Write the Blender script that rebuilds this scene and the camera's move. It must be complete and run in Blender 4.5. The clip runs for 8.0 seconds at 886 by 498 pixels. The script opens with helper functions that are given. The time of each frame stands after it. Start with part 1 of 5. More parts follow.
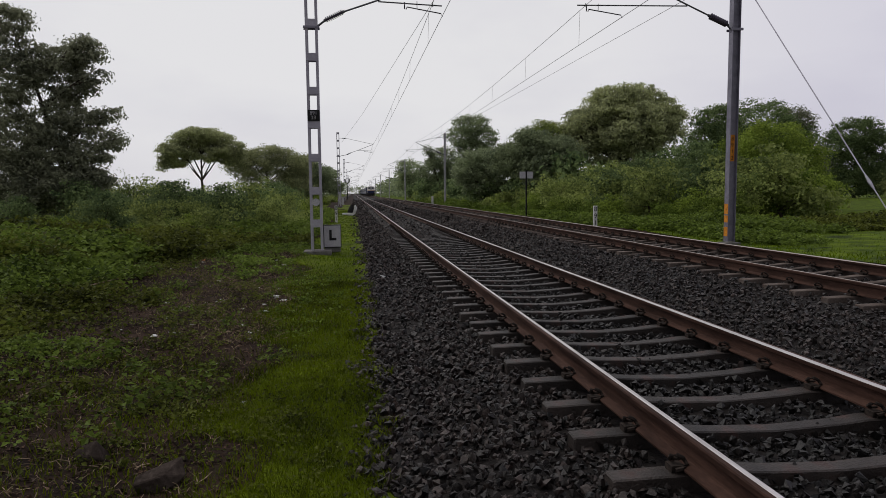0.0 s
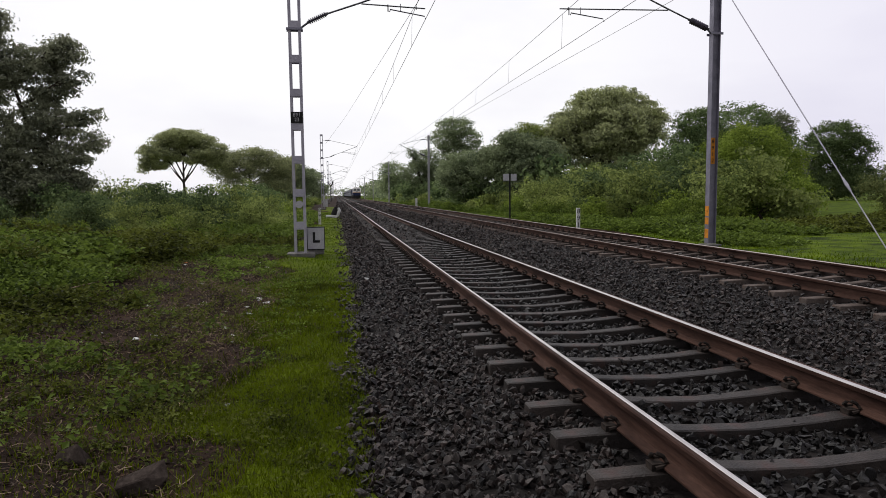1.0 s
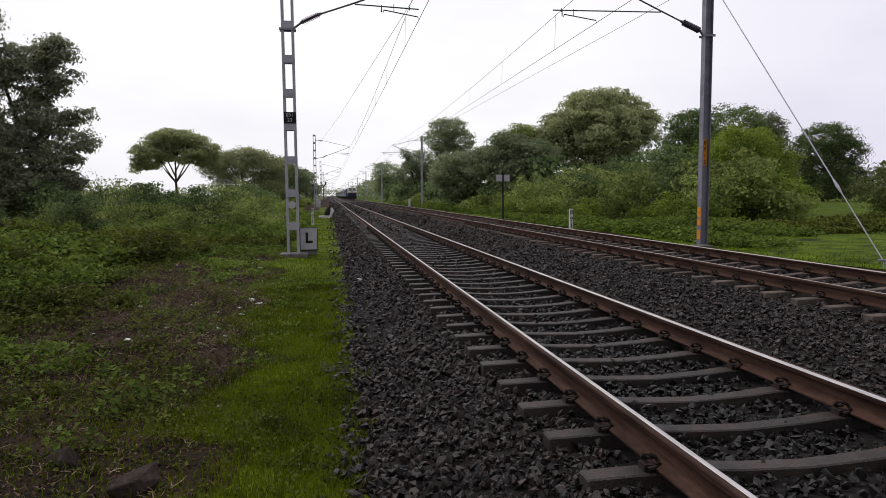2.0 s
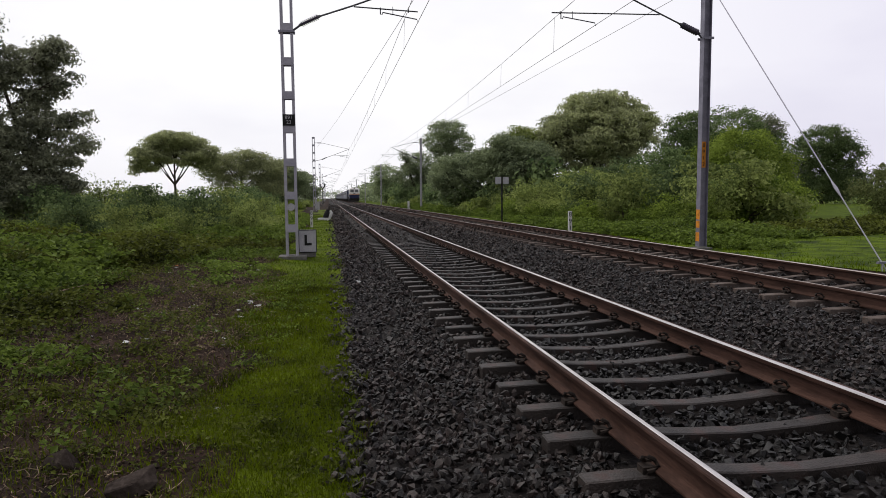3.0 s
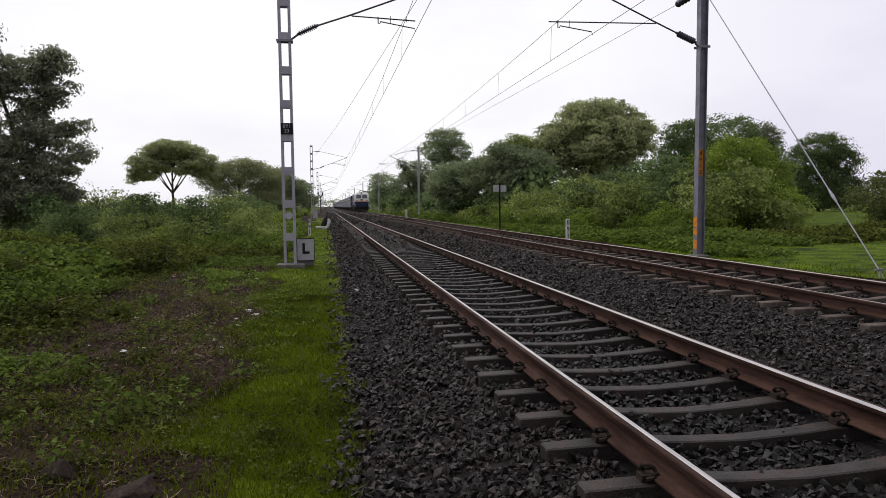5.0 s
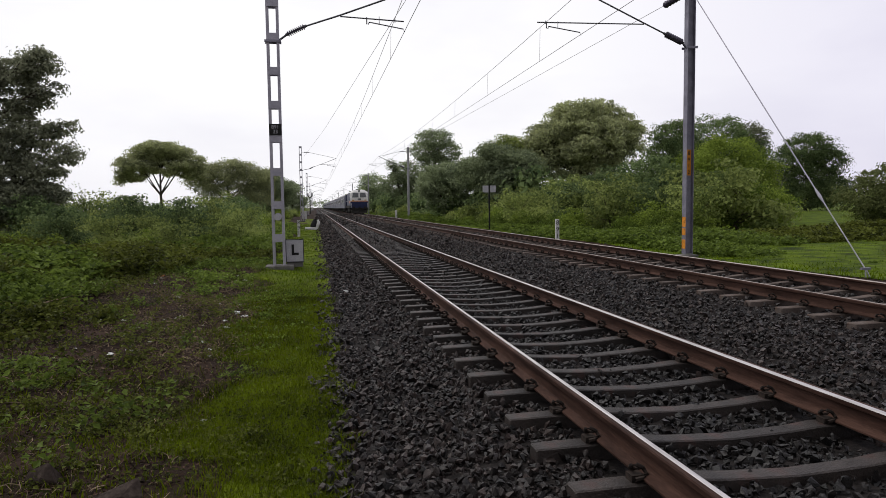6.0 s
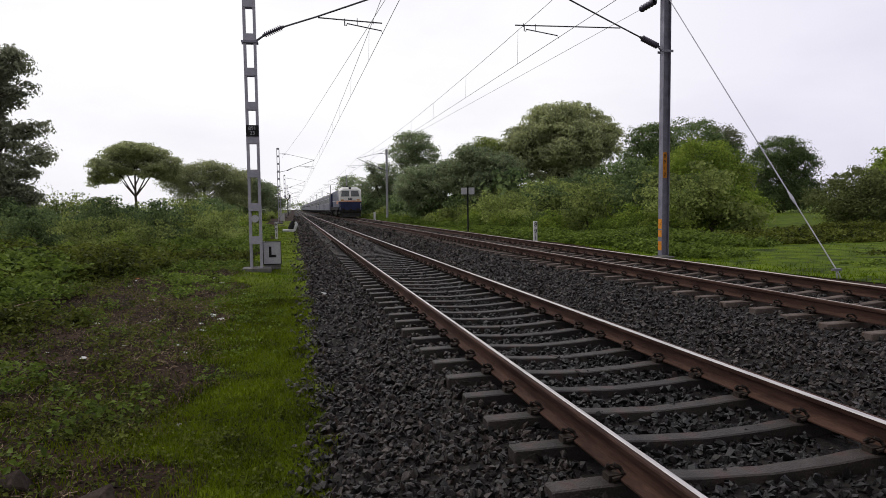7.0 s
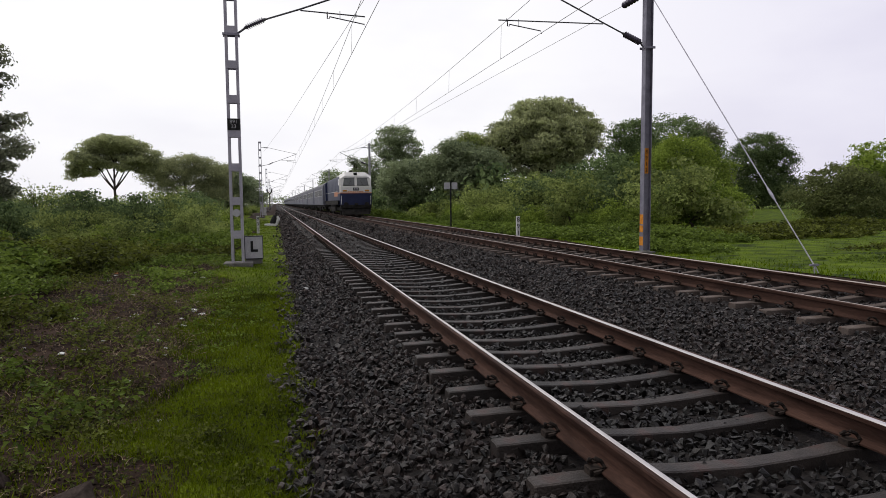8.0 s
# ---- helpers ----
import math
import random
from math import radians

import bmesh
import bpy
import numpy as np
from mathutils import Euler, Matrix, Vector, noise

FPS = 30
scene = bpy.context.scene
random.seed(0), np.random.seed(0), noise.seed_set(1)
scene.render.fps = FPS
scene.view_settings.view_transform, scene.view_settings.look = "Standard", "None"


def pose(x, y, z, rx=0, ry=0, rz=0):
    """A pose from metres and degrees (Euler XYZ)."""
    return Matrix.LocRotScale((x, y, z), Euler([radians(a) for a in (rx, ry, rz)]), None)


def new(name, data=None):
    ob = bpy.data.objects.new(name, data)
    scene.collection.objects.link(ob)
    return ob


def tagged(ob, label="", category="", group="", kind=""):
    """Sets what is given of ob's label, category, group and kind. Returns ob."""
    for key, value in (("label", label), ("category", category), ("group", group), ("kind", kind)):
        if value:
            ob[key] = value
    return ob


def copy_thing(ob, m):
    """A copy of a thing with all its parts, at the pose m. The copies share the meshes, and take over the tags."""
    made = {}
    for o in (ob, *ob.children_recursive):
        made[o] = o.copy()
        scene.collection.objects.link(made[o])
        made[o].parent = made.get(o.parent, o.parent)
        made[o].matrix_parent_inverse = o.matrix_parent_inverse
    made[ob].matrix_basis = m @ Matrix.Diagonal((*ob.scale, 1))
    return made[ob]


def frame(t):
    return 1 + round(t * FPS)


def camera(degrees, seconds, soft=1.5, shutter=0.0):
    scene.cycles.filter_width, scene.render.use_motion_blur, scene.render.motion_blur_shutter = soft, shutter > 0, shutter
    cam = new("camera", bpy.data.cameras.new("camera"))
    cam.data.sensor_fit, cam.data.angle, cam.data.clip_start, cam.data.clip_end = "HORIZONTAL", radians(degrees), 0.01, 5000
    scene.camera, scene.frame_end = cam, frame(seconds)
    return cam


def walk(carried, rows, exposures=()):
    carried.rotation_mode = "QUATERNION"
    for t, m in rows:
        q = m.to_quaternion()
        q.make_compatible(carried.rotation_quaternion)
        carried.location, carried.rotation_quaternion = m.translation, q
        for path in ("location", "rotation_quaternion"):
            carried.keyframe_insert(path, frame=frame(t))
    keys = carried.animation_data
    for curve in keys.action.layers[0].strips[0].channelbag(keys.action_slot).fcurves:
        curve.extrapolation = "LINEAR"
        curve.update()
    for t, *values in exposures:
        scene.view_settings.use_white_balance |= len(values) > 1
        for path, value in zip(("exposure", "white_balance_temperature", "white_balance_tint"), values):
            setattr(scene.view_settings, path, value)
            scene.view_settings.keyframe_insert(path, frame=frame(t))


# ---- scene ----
# ---- camera and its walk ----
cam = camera(65.18, 8.0, soft=0.85)
WALK = [
    (0, pose(-0.0038, 0.0307, 1.3637, 85.301, 0.741, -7.400)),
    (0.5, pose(-0.0011, 0.0261, 1.3662, 85.390, 0.753, -7.899)),
    (1, pose(-0.0014, 0.0016, 1.3622, 85.469, 0.724, -8.723)),
    (1.5, pose(-0.0046, -0.0010, 1.3650, 85.498, 0.606, -9.216)),
    (3, pose(0.0004, 0.0048, 1.3645, 85.697, 0.601, -9.367)),
    (3.5, pose(0.0, 0.0, 1.3655, 85.984, 0.558, -9.525)),
    (4, pose(-0.0008, -0.0039, 1.3665, 86.258, 0.575, -9.535)),
    (4.5, pose(-0.0041, -0.0055, 1.3669, 86.338, 0.647, -9.451)),
    (6, pose(0.0060, 0.0092, 1.3668, 86.403, 0.887, -10.392)),
    (6.5, pose(0.0111, 0.0077, 1.3681, 86.429, 0.861, -11.182)),
    (7, pose(0.0112, 0.0091, 1.3646, 86.543, 0.857, -12.151)),
    (7.5, pose(0.0124, 0.0158, 1.3639, 85.979, 0.736, -12.921)),
    (8, pose(0.0110, 0.0132, 1.3662, 86.092, 0.655, -13.562)),
]
EXPO = [(0, -0.42), (0.3, -0.12), (0.6, 0.0), (8, 0.0)]
walk(cam, WALK, EXPO)

# ---- world: bright overcast sky ----
SUN_ELEV, SUN_AZ = 58, -50
world = bpy.data.worlds.new("sky")
scene.world = world
world.use_nodes = True
wn, wl = world.node_tree.nodes, world.node_tree.links
wn.clear()
sky = wn.new("ShaderNodeTexSky")
sky.sky_type, sky.sun_disc = "NISHITA", False
sky.sun_elevation, sky.sun_rotation = radians(SUN_ELEV), radians(SUN_AZ)
w_sky = wn.new("ShaderNodeBackground")
w_sky.inputs["Strength"].default_value = 0.05
wl.new(sky.outputs[0], w_sky.inputs["Color"])
w_tc = wn.new("ShaderNodeTexCoord")
w_map = wn.new("ShaderNodeMapping")
w_map.inputs["Scale"].default_value = (1.0, 1.0, 2.6)
w_noise = wn.new("ShaderNodeTexNoise")
w_noise.inputs["Scale"].default_value, w_noise.inputs["Detail"].default_value = 1.6, 5.0
w_ramp = wn.new("ShaderNodeValToRGB")
w_ramp.color_ramp.elements[0].position, w_ramp.color_ramp.elements[0].color = 0.36, (0.80, 0.785, 0.87, 1)
w_ramp.color_ramp.elements[1].position, w_ramp.color_ramp.elements[1].color = 0.62, (1.0, 0.99, 1.01, 1)
w_cloud = wn.new("ShaderNodeBackground")
w_cloud.inputs["Strength"].default_value = 1.08
wl.new(w_tc.outputs["Generated"], w_map.inputs["Vector"])
wl.new(w_map.outputs[0], w_noise.inputs["Vector"])
wl.new(w_noise.outputs["Fac"], w_ramp.inputs["Fac"])
w_sep = wn.new("ShaderNodeSeparateXYZ")
wl.new(w_tc.outputs["Generated"], w_sep.inputs[0])
w_dim = wn.new("ShaderNodeMapRange")   # the cloud is thinnest on the sun's side, heaviest on the other
w_dim.interpolation_type = "SMOOTHSTEP"
w_dim.inputs[1].default_value, w_dim.inputs[2].default_value = -0.65, 0.5
w_dim.inputs[3].default_value, w_dim.inputs[4].default_value = 0.6, 1.0
wl.new(w_sep.outputs["Y"], w_dim.inputs[0])
w_mul = wn.new("ShaderNodeMix")
w_mul.data_type, w_mul.blend_type = "RGBA", "MULTIPLY"
w_mul.inputs[0].default_value = 1.0
wl.new(w_ramp.outputs[0], w_mul.inputs[6])
w_side = wn.new("ShaderNodeMapRange")   # greyer cloud towards the field side
w_side.interpolation_type = "SMOOTHSTEP"
w_side.inputs[1].default_value, w_side.inputs[2].default_value = 0.22, 0.75
w_side.inputs[3].default_value, w_side.inputs[4].default_value = 1.0, 0.0
wl.new(w_sep.outputs["X"], w_side.inputs[0])
w_tint = wn.new("ShaderNodeMix")   # and a touch of lavender in it
w_tint.data_type = "RGBA"
w_tint.inputs[6].default_value, w_tint.inputs[7].default_value = (0.83, 0.815, 0.905, 1), (1, 1, 1, 1)
wl.new(w_side.outputs[0], w_tint.inputs[0])
w_both = wn.new("ShaderNodeMix")
w_both.data_type, w_both.blend_type = "RGBA", "MULTIPLY"
w_both.inputs[0].default_value = 1.0
wl.new(w_dim.outputs[0], w_both.inputs[6])
wl.new(w_tint.outputs[2], w_both.inputs[7])
wl.new(w_both.outputs[2], w_mul.inputs[7])
wl.new(w_mul.outputs[2], w_cloud.inputs["Color"])
w_mix = wn.new("ShaderNodeMixShader")
w_mix.inputs[0].default_value = 0.93
wl.new(w_sky.outputs[0], w_mix.inputs[1])
wl.new(w_cloud.outputs[0], w_mix.inputs[2])
w_out = wn.new("ShaderNodeOutputWorld")
wl.new(w_mix.outputs[0], w_out.inputs["Surface"])
sun = new("sun", bpy.data.lights.new("sun", "SUN"))
sun.data.energy, sun.data.angle, sun.data.color = 1.4, radians(28), (1.0, 0.97, 0.92)
sun.matrix_basis = pose(0, 0, 40, 90 - SUN_ELEV, 0, 180 - SUN_AZ)

# ---- materials ----


def mat(name, c1, c2, scale=6.0, rough=0.8, metal=0.0, bump=0.3, fine=60.0, spots=None, island=0.0, each=0.0, spec=0.08, stretch=None, rough2=None):
    """Two colours over coarse noise, a fine grain, an optional third colour in spots, and relief."""
    m = bpy.data.materials.new(name)
    m.use_nodes = True
    n, l = m.node_tree.nodes, m.node_tree.links
    b = n["Principled BSDF"]
    b.inputs["Metallic"].default_value = metal
    b.inputs["Specular IOR Level"].default_value = spec
    tc = n.new("ShaderNodeTexCoord")
    vec = tc.outputs["Object"]
    if stretch:
        mp = n.new("ShaderNodeMapping")
        mp.inputs["Scale"].default_value = stretch
        l.new(vec, mp.inputs["Vector"])
        vec = mp.outputs[0]
    a = n.new("ShaderNodeTexNoise")
    a.inputs["Scale"].default_value, a.inputs["Detail"].default_value, a.inputs["Roughness"].default_value = scale, 6, 0.65
    g = n.new("ShaderNodeTexNoise")
    g.inputs["Scale"].default_value, g.inputs["Detail"].default_value = fine, 3
    l.new(vec, a.inputs["Vector"])
    l.new(vec, g.inputs["Vector"])
    r = n.new("ShaderNodeValToRGB")
    r.color_ramp.elements[0].position, r.color_ramp.elements[0].color = 0.36, (*c1, 1)
    r.color_ramp.elements[1].position, r.color_ramp.elements[1].color = 0.64, (*c2, 1)
    l.new(a.outputs["Fac"], r.inputs["Fac"])
    col = r.outputs[0]
    grain = n.new("ShaderNodeMapRange")
    grain.inputs[1].default_value, grain.inputs[2].default_value = 0.3, 0.7
    grain.inputs[3].default_value, grain.inputs[4].default_value = 0.78, 1.2
    l.new(g.outputs["Fac"], grain.inputs[0])
    val = grain.outputs[0]

    def times(x, source, amount):
        k = n.new("ShaderNodeMapRange")
        k.inputs[3].default_value, k.inputs[4].default_value = 1 - amount, 1 + amount
        l.new(source, k.inputs[0])
        q = n.new("ShaderNodeMath")
        q.operation = "MULTIPLY"
        l.new(x, q.inputs[0])
        l.new(k.outputs[0], q.inputs[1])
        return q.outputs[0]

    if island:
        ge = n.new("ShaderNodeNewGeometry")
        val = times(val, ge.outputs["Random Per Island"], island)
    if each:
        oi = n.new("ShaderNodeObjectInfo")
        val = times(val, oi.outputs["Random"], each)
    hsv = n.new("ShaderNodeHueSaturation")
    l.new(val, hsv.inputs["Value"])
    l.new(col, hsv.inputs["Color"])
    col = hsv.outputs[0]
    if spots:
        s = n.new("ShaderNodeTexNoise")
        s.inputs["Scale"].default_value, s.inputs["Detail"].default_value = spots[1], 5
        l.new(vec, s.inputs["Vector"])
        sr = n.new("ShaderNodeMapRange")
        sr.inputs[1].default_value, sr.inputs[2].default_value = spots[2], spots[2] + 0.09
        l.new(s.outputs["Fac"], sr.inputs[0])
        mx = n.new("ShaderNodeMix")
        mx.data_type = "RGBA"
        l.new(sr.outputs[0], mx.inputs[0])
        l.new(col, mx.inputs[6])
        mx.inputs[7].default_value = (*spots[0], 1)
        col = mx.outputs[2]
    l.new(col, b.inputs["Base Color"])
    rr = n.new("ShaderNodeMapRange")
    rr.inputs[3].default_value, rr.inputs[4].default_value = rough, rough if rough2 is None else rough2
    l.new(a.outputs["Fac"], rr.inputs[0])
    l.new(rr.outputs[0], b.inputs["Roughness"])
    if bump:
        bp = n.new("ShaderNodeBump")
        bp.inputs["Strength"].default_value, bp.inputs["Distance"].default_value = bump, 0.01
        l.new(g.outputs["Fac"], bp.inputs["Height"])
        l.new(bp.outputs[0], b.inputs["Normal"])
    return m


def leaf_mat(name, dark, light, glow=0.28, rough=0.55, scale=0.7):
    """Foliage: colour by leaf and by patch, light passing through."""
    m = bpy.data.materials.new(name)
    m.use_nodes = True
    n, l = m.node_tree.nodes, m.node_tree.links
    b = n["Principled BSDF"]
    ge = n.new("ShaderNodeNewGeometry")
    oi = n.new("ShaderNodeObjectInfo")
    tc = n.new("ShaderNodeTexCoord")
    a = n.new("ShaderNodeTexNoise")
    a.inputs["Scale"].default_value, a.inputs["Detail"].default_value = scale, 3
    l.new(tc.outputs["Object"], a.inputs["Vector"])
    add = n.new("ShaderNodeMath")
    add.operation = "MULTIPLY_ADD"
    l.new(ge.outputs["Random Per Island"], add.inputs[0])
    add.inputs[1].default_value = 0.45
    l.new(a.outputs["Fac"], add.inputs[2])
    r = n.new("ShaderNodeValToRGB")
    r.color_ramp.elements[0].position, r.color_ramp.elements[0].color = 0.4, (*dark, 1)
    r.color_ramp.elements[1].position, r.color_ramp.elements[1].color = 0.9, (*light, 1)
    l.new(add.outputs[0], r.inputs["Fac"])
    k = n.new("ShaderNodeMapRange")
    k.inputs[3].default_value, k.inputs[4].default_value = 0.82, 1.18
    l.new(oi.outputs["Random"], k.inputs[0])
    h = n.new("ShaderNodeHueSaturation")
    l.new(k.outputs[0], h.inputs["Value"])
    l.new(r.outputs[0], h.inputs["Color"])
    l.new(h.outputs[0], b.inputs["Base Color"])
    b.inputs["Roughness"].default_value = rough
    b.inputs["Specular IOR Level"].default_value = 0.07
    t = n.new("ShaderNodeBsdfTranslucent")
    l.new(h.outputs[0], t.inputs["Color"])
    mix = n.new("ShaderNodeMixShader")
    mix.inputs[0].default_value = glow
    l.new(b.outputs[0], mix.inputs[1])
    l.new(t.outputs[0], mix.inputs[2])
    l.new(mix.outputs[0], n["Material Output"].inputs["Surface"])
    return m


M_SOIL = mat("soil", (0.009, 0.0054, 0.004), (0.04, 0.0245, 0.0178), 1.3, 0.95, bump=0.9, fine=45, spots=((0.018, 0.016, 0.006), 0.9, 0.62))
M_LAWN = mat("turf", (0.033, 0.048, 0.0025), (0.112, 0.15, 0.005), 1.0, 0.9, bump=0.8, fine=50)
M_FIELD = mat("field_grass", (0.026, 0.047, 0.001), (0.10, 0.145, 0.002), 1.4, 0.9, bump=1.0, fine=14, spots=((0.016, 0.028, 0.003), 1.1, 0.55))
# Near-black colour carries the shade in the gaps between the stones
M_BED = mat("gap_shade_ballast", (0.0045, 0.0037, 0.0034), (0.02, 0.0163, 0.015), 18, 0.8, bump=1.0, fine=55, spec=0.12)
M_STONE = mat("basalt_ballast", (0.0055, 0.0039, 0.0034), (0.031, 0.0218, 0.0188), 9, 0.5, bump=0.6, fine=120, island=0.95, spec=0.33)
M_RAIL = mat("rusty_rail_steel", (0.03, 0.0155, 0.0118), (0.075, 0.0405, 0.0305), 7, 0.7, 0.15, bump=0.25, fine=90, stretch=(1, 0.15, 1))
M_HEAD = mat("polished_rail_head", (0.42, 0.39, 0.38), (0.62, 0.59, 0.58), 3, 0.3, 0.9, bump=0.05, fine=60, stretch=(1, 0.05, 1), rough2=0.4)
M_HEAD2 = mat("dull_rail_head", (0.30, 0.25, 0.22), (0.45, 0.40, 0.37), 3, 0.42, 0.8, bump=0.05, fine=60, stretch=(1, 0.05, 1), rough2=0.5)
M_SLEEPER = mat("weathered_sleeper_concrete", (0.0095, 0.0072, 0.0062), (0.034, 0.026, 0.0225), 3, 0.55, bump=0.8, fine=70, spots=((0.042, 0.021, 0.017), 6, 0.56), each=0.4, spec=0.3)
M_SLEEPER2 = mat("dusty_sleeper_concrete", (0.06, 0.046, 0.04), (0.12, 0.097, 0.086), 3, 0.85, bump=0.5, fine=70, spots=((0.09, 0.052, 0.037), 5, 0.56), each=0.3, spec=0.1)
M_CLIP = mat("oxidised_spring_steel", (0.02, 0.017, 0.016), (0.05, 0.038, 0.032), 20, 0.7, 0.3, bump=0.2)
M_GALV = mat("galvanised_steel", (0.32, 0.305, 0.36), (0.44, 0.42, 0.48), 3, 0.5, 0.2, bump=0.05, fine=240, spots=((0.24, 0.2, 0.2), 3, 0.66), spec=0.35)
M_GALV_DARK = mat("weathered_galvanised_steel", (0.15, 0.143, 0.185), (0.25, 0.24, 0.295), 3, 0.5, 0.2, bump=0.05, fine=240, spec=0.35)
M_TUBE = mat("dark_cantilever_tube", (0.07, 0.07, 0.08), (0.13, 0.13, 0.14), 5, 0.5, 0.4, bump=0.1, spec=0.35)
M_INSUL = mat("brown_glazed_porcelain", (0.04, 0.032, 0.055), (0.08, 0.066, 0.10), 5, 0.2, bump=0, spec=0.35)
M_WIRE = mat("overhead_wire_copper", (0.12, 0.11, 0.10), (0.2, 0.18, 0.17), 3, 0.5, 0.6, bump=0, spec=0.35)
M_CONC = mat("grey_concrete", (0.10, 0.095, 0.09), (0.19, 0.18, 0.17), 4, 0.9, bump=0.5, fine=50, spots=((0.1, 0.1, 0.08), 4, 0.58))
M_WHITE = mat("weathered_white_paint", (0.5, 0.49, 0.48), (0.68, 0.67, 0.66), 5, 0.6, bump=0.15, spots=((0.33, 0.29, 0.26), 9, 0.68))
M_GREYPAINT = mat("pale_grey_paint", (0.36, 0.35, 0.38), (0.46, 0.45, 0.47), 6, 0.5, bump=0.1, spots=((0.25, 0.22, 0.21), 9, 0.68), spec=0.35)
M_BLACK = mat("black_paint", (0.012, 0.012, 0.013), (0.03, 0.03, 0.03), 6, 0.5, bump=0.1)
M_ORANGE = mat("orange_marker_paint", (0.55, 0.2, 0.025), (0.7, 0.29, 0.04), 8, 0.6, bump=0.1, spots=((0.3, 0.12, 0.03), 9, 0.62))
M_BARK = mat("dark_bark", (0.03, 0.025, 0.02), (0.075, 0.06, 0.048), 8, 0.95, bump=0.9, fine=30)
M_ROCK = mat("brown_rock", (0.026, 0.0195, 0.0168), (0.07, 0.055, 0.047), 5, 0.85, bump=0.8, fine=40, spec=0.04)
M_TWIG = mat("dry_twigs", (0.07, 0.05, 0.034), (0.27, 0.205, 0.14), 5, 0.9, bump=0, island=0.6)
M_DRYLEAF = mat("dead_leaves", (0.02, 0.0115, 0.008), (0.095, 0.06, 0.041), 5, 0.9, bump=0, island=0.75)
M_LITTER = mat("pale_litter", (0.5, 0.5, 0.5), (0.7, 0.7, 0.68), 9, 0.7, bump=0.2)
M_GRASS = leaf_mat("grass_blades", (0.0095, 0.0135, 0.0008), (0.125, 0.165, 0.004), 0.42, scale=2.0)
M_HERB = leaf_mat("herb_leaves", (0.016, 0.021, 0.0045), (0.125, 0.145, 0.026), 0.35, scale=1.0)
M_HERB_BRIGHT = leaf_mat("bright_herb_leaves", (0.034, 0.056, 0.009), (0.17, 0.235, 0.042), 0.38, scale=0.8)
M_LEAF_DARK = leaf_mat("dark_tree_leaves", (0.10, 0.112, 0.08), (0.32, 0.335, 0.22), 0.45)
M_LEAF_DEEP = leaf_mat("deep_green_leaves", (0.05, 0.083, 0.036), (0.21, 0.275, 0.11), 0.42)
M_LEAF_MID = leaf_mat("mid_green_leaves", (0.085, 0.122, 0.038), (0.34, 0.395, 0.12), 0.45)
M_LEAF_ACACIA = leaf_mat("acacia_leaves", (0.17, 0.19, 0.105), (0.5, 0.53, 0.28), 0.48)
M_LEAF_YELLOW = leaf_mat("yellow_green_leaves", (0.07, 0.11, 0.02), (0.26, 0.335, 0.058), 0.42)
M_STONE_OILY = mat("oil_stained_ballast", (0.003, 0.0024, 0.0022), (0.0125, 0.0101, 0.0092), 9, 0.5, bump=0.5, fine=120, island=0.9, spec=0.34)
# Paler copy of the ballast; its colour carries the haze and sheen further off
M_STONE_PALED = mat("paled_ballast", (0.024, 0.0192, 0.0175), (0.08, 0.066, 0.0605), 9, 0.7, bump=0.6, fine=120, island=0.8, spec=0.15)
M_SHADE = mat("shaded_window", (0.014, 0.015, 0.018), (0.03, 0.032, 0.036), 1, 0.7, bump=0, spec=0.05)
M_PEBBLE = mat("brown_pebbles", (0.03, 0.022, 0.018), (0.10, 0.078, 0.062), 9, 0.9, bump=0.3, island=0.6)
M_ORANGE_SCRAP = mat("orange_plastic", (0.3, 0.09, 0.035), (0.42, 0.16, 0.06), 9, 0.6, bump=0.2)
# Paler, greyer leaf colour with the distance haze put into it
M_LEAF_HAZED = leaf_mat("hazed_tree_leaves", (0.115, 0.15, 0.09), (0.37, 0.43, 0.24), 0.48)
M_BLUE = mat("dark_blue_coachwork", (0.012, 0.017, 0.062), (0.02, 0.028, 0.085), 1.5, 0.45, bump=0.03, spots=((0.05, 0.045, 0.05), 2.5, 0.66), spec=0.3)
M_CABWHITE = mat("cream_white_coachwork", (0.74, 0.72, 0.70), (0.84, 0.82, 0.80), 1.5, 0.4, bump=0.03, spots=((0.5, 0.45, 0.41), 3, 0.70), spec=0.35)
M_STRIPE = mat("orange_stripe_paint", (0.55, 0.2, 0.09), (0.7, 0.3, 0.15), 2, 0.45, bump=0.03, spec=0.35)
M_COACH = mat("grey_blue_coachwork", (0.115, 0.116, 0.15), (0.19, 0.192, 0.23), 0.8, 0.6, bump=0.03, spots=((0.12, 0.11, 0.115), 1.5, 0.60), spec=0.2)
M_COACH_BAND = mat("pale_coach_band", (0.40, 0.40, 0.42), (0.52, 0.52, 0.53), 0.8, 0.7, bump=0.03, spec=0.08)
M_ROOF = mat("dirty_grey_roof", (0.15, 0.15, 0.16), (0.25, 0.25, 0.26), 0.9, 0.7, bump=0.1)
M_UNDER = mat("grimy_underframe", (0.02, 0.019, 0.019), (0.05, 0.046, 0.043), 3, 0.85, bump=0.3)
# Base colour lifted to grey for the sky reflected in the panes
M_GLASS = mat("sky_greyed_window_glass", (0.10, 0.105, 0.11), (0.16, 0.165, 0.17), 1, 0.12, bump=0, spec=0.5)
M_LEAF_THORN = leaf_mat("dull_thorn_leaves", (0.06, 0.074, 0.028), (0.19, 0.215, 0.08), 0.38)
M_FIELD_GRASS = leaf_mat("field_grass_blades", (0.026, 0.047, 0.001), (0.125, 0.185, 0.004), 0.4, scale=0.8)
M_AMBER = mat("amber_lens", (0.5, 0.22, 0.03), (0.6, 0.3, 0.05), 4, 0.2, bump=0, spec=0.35)

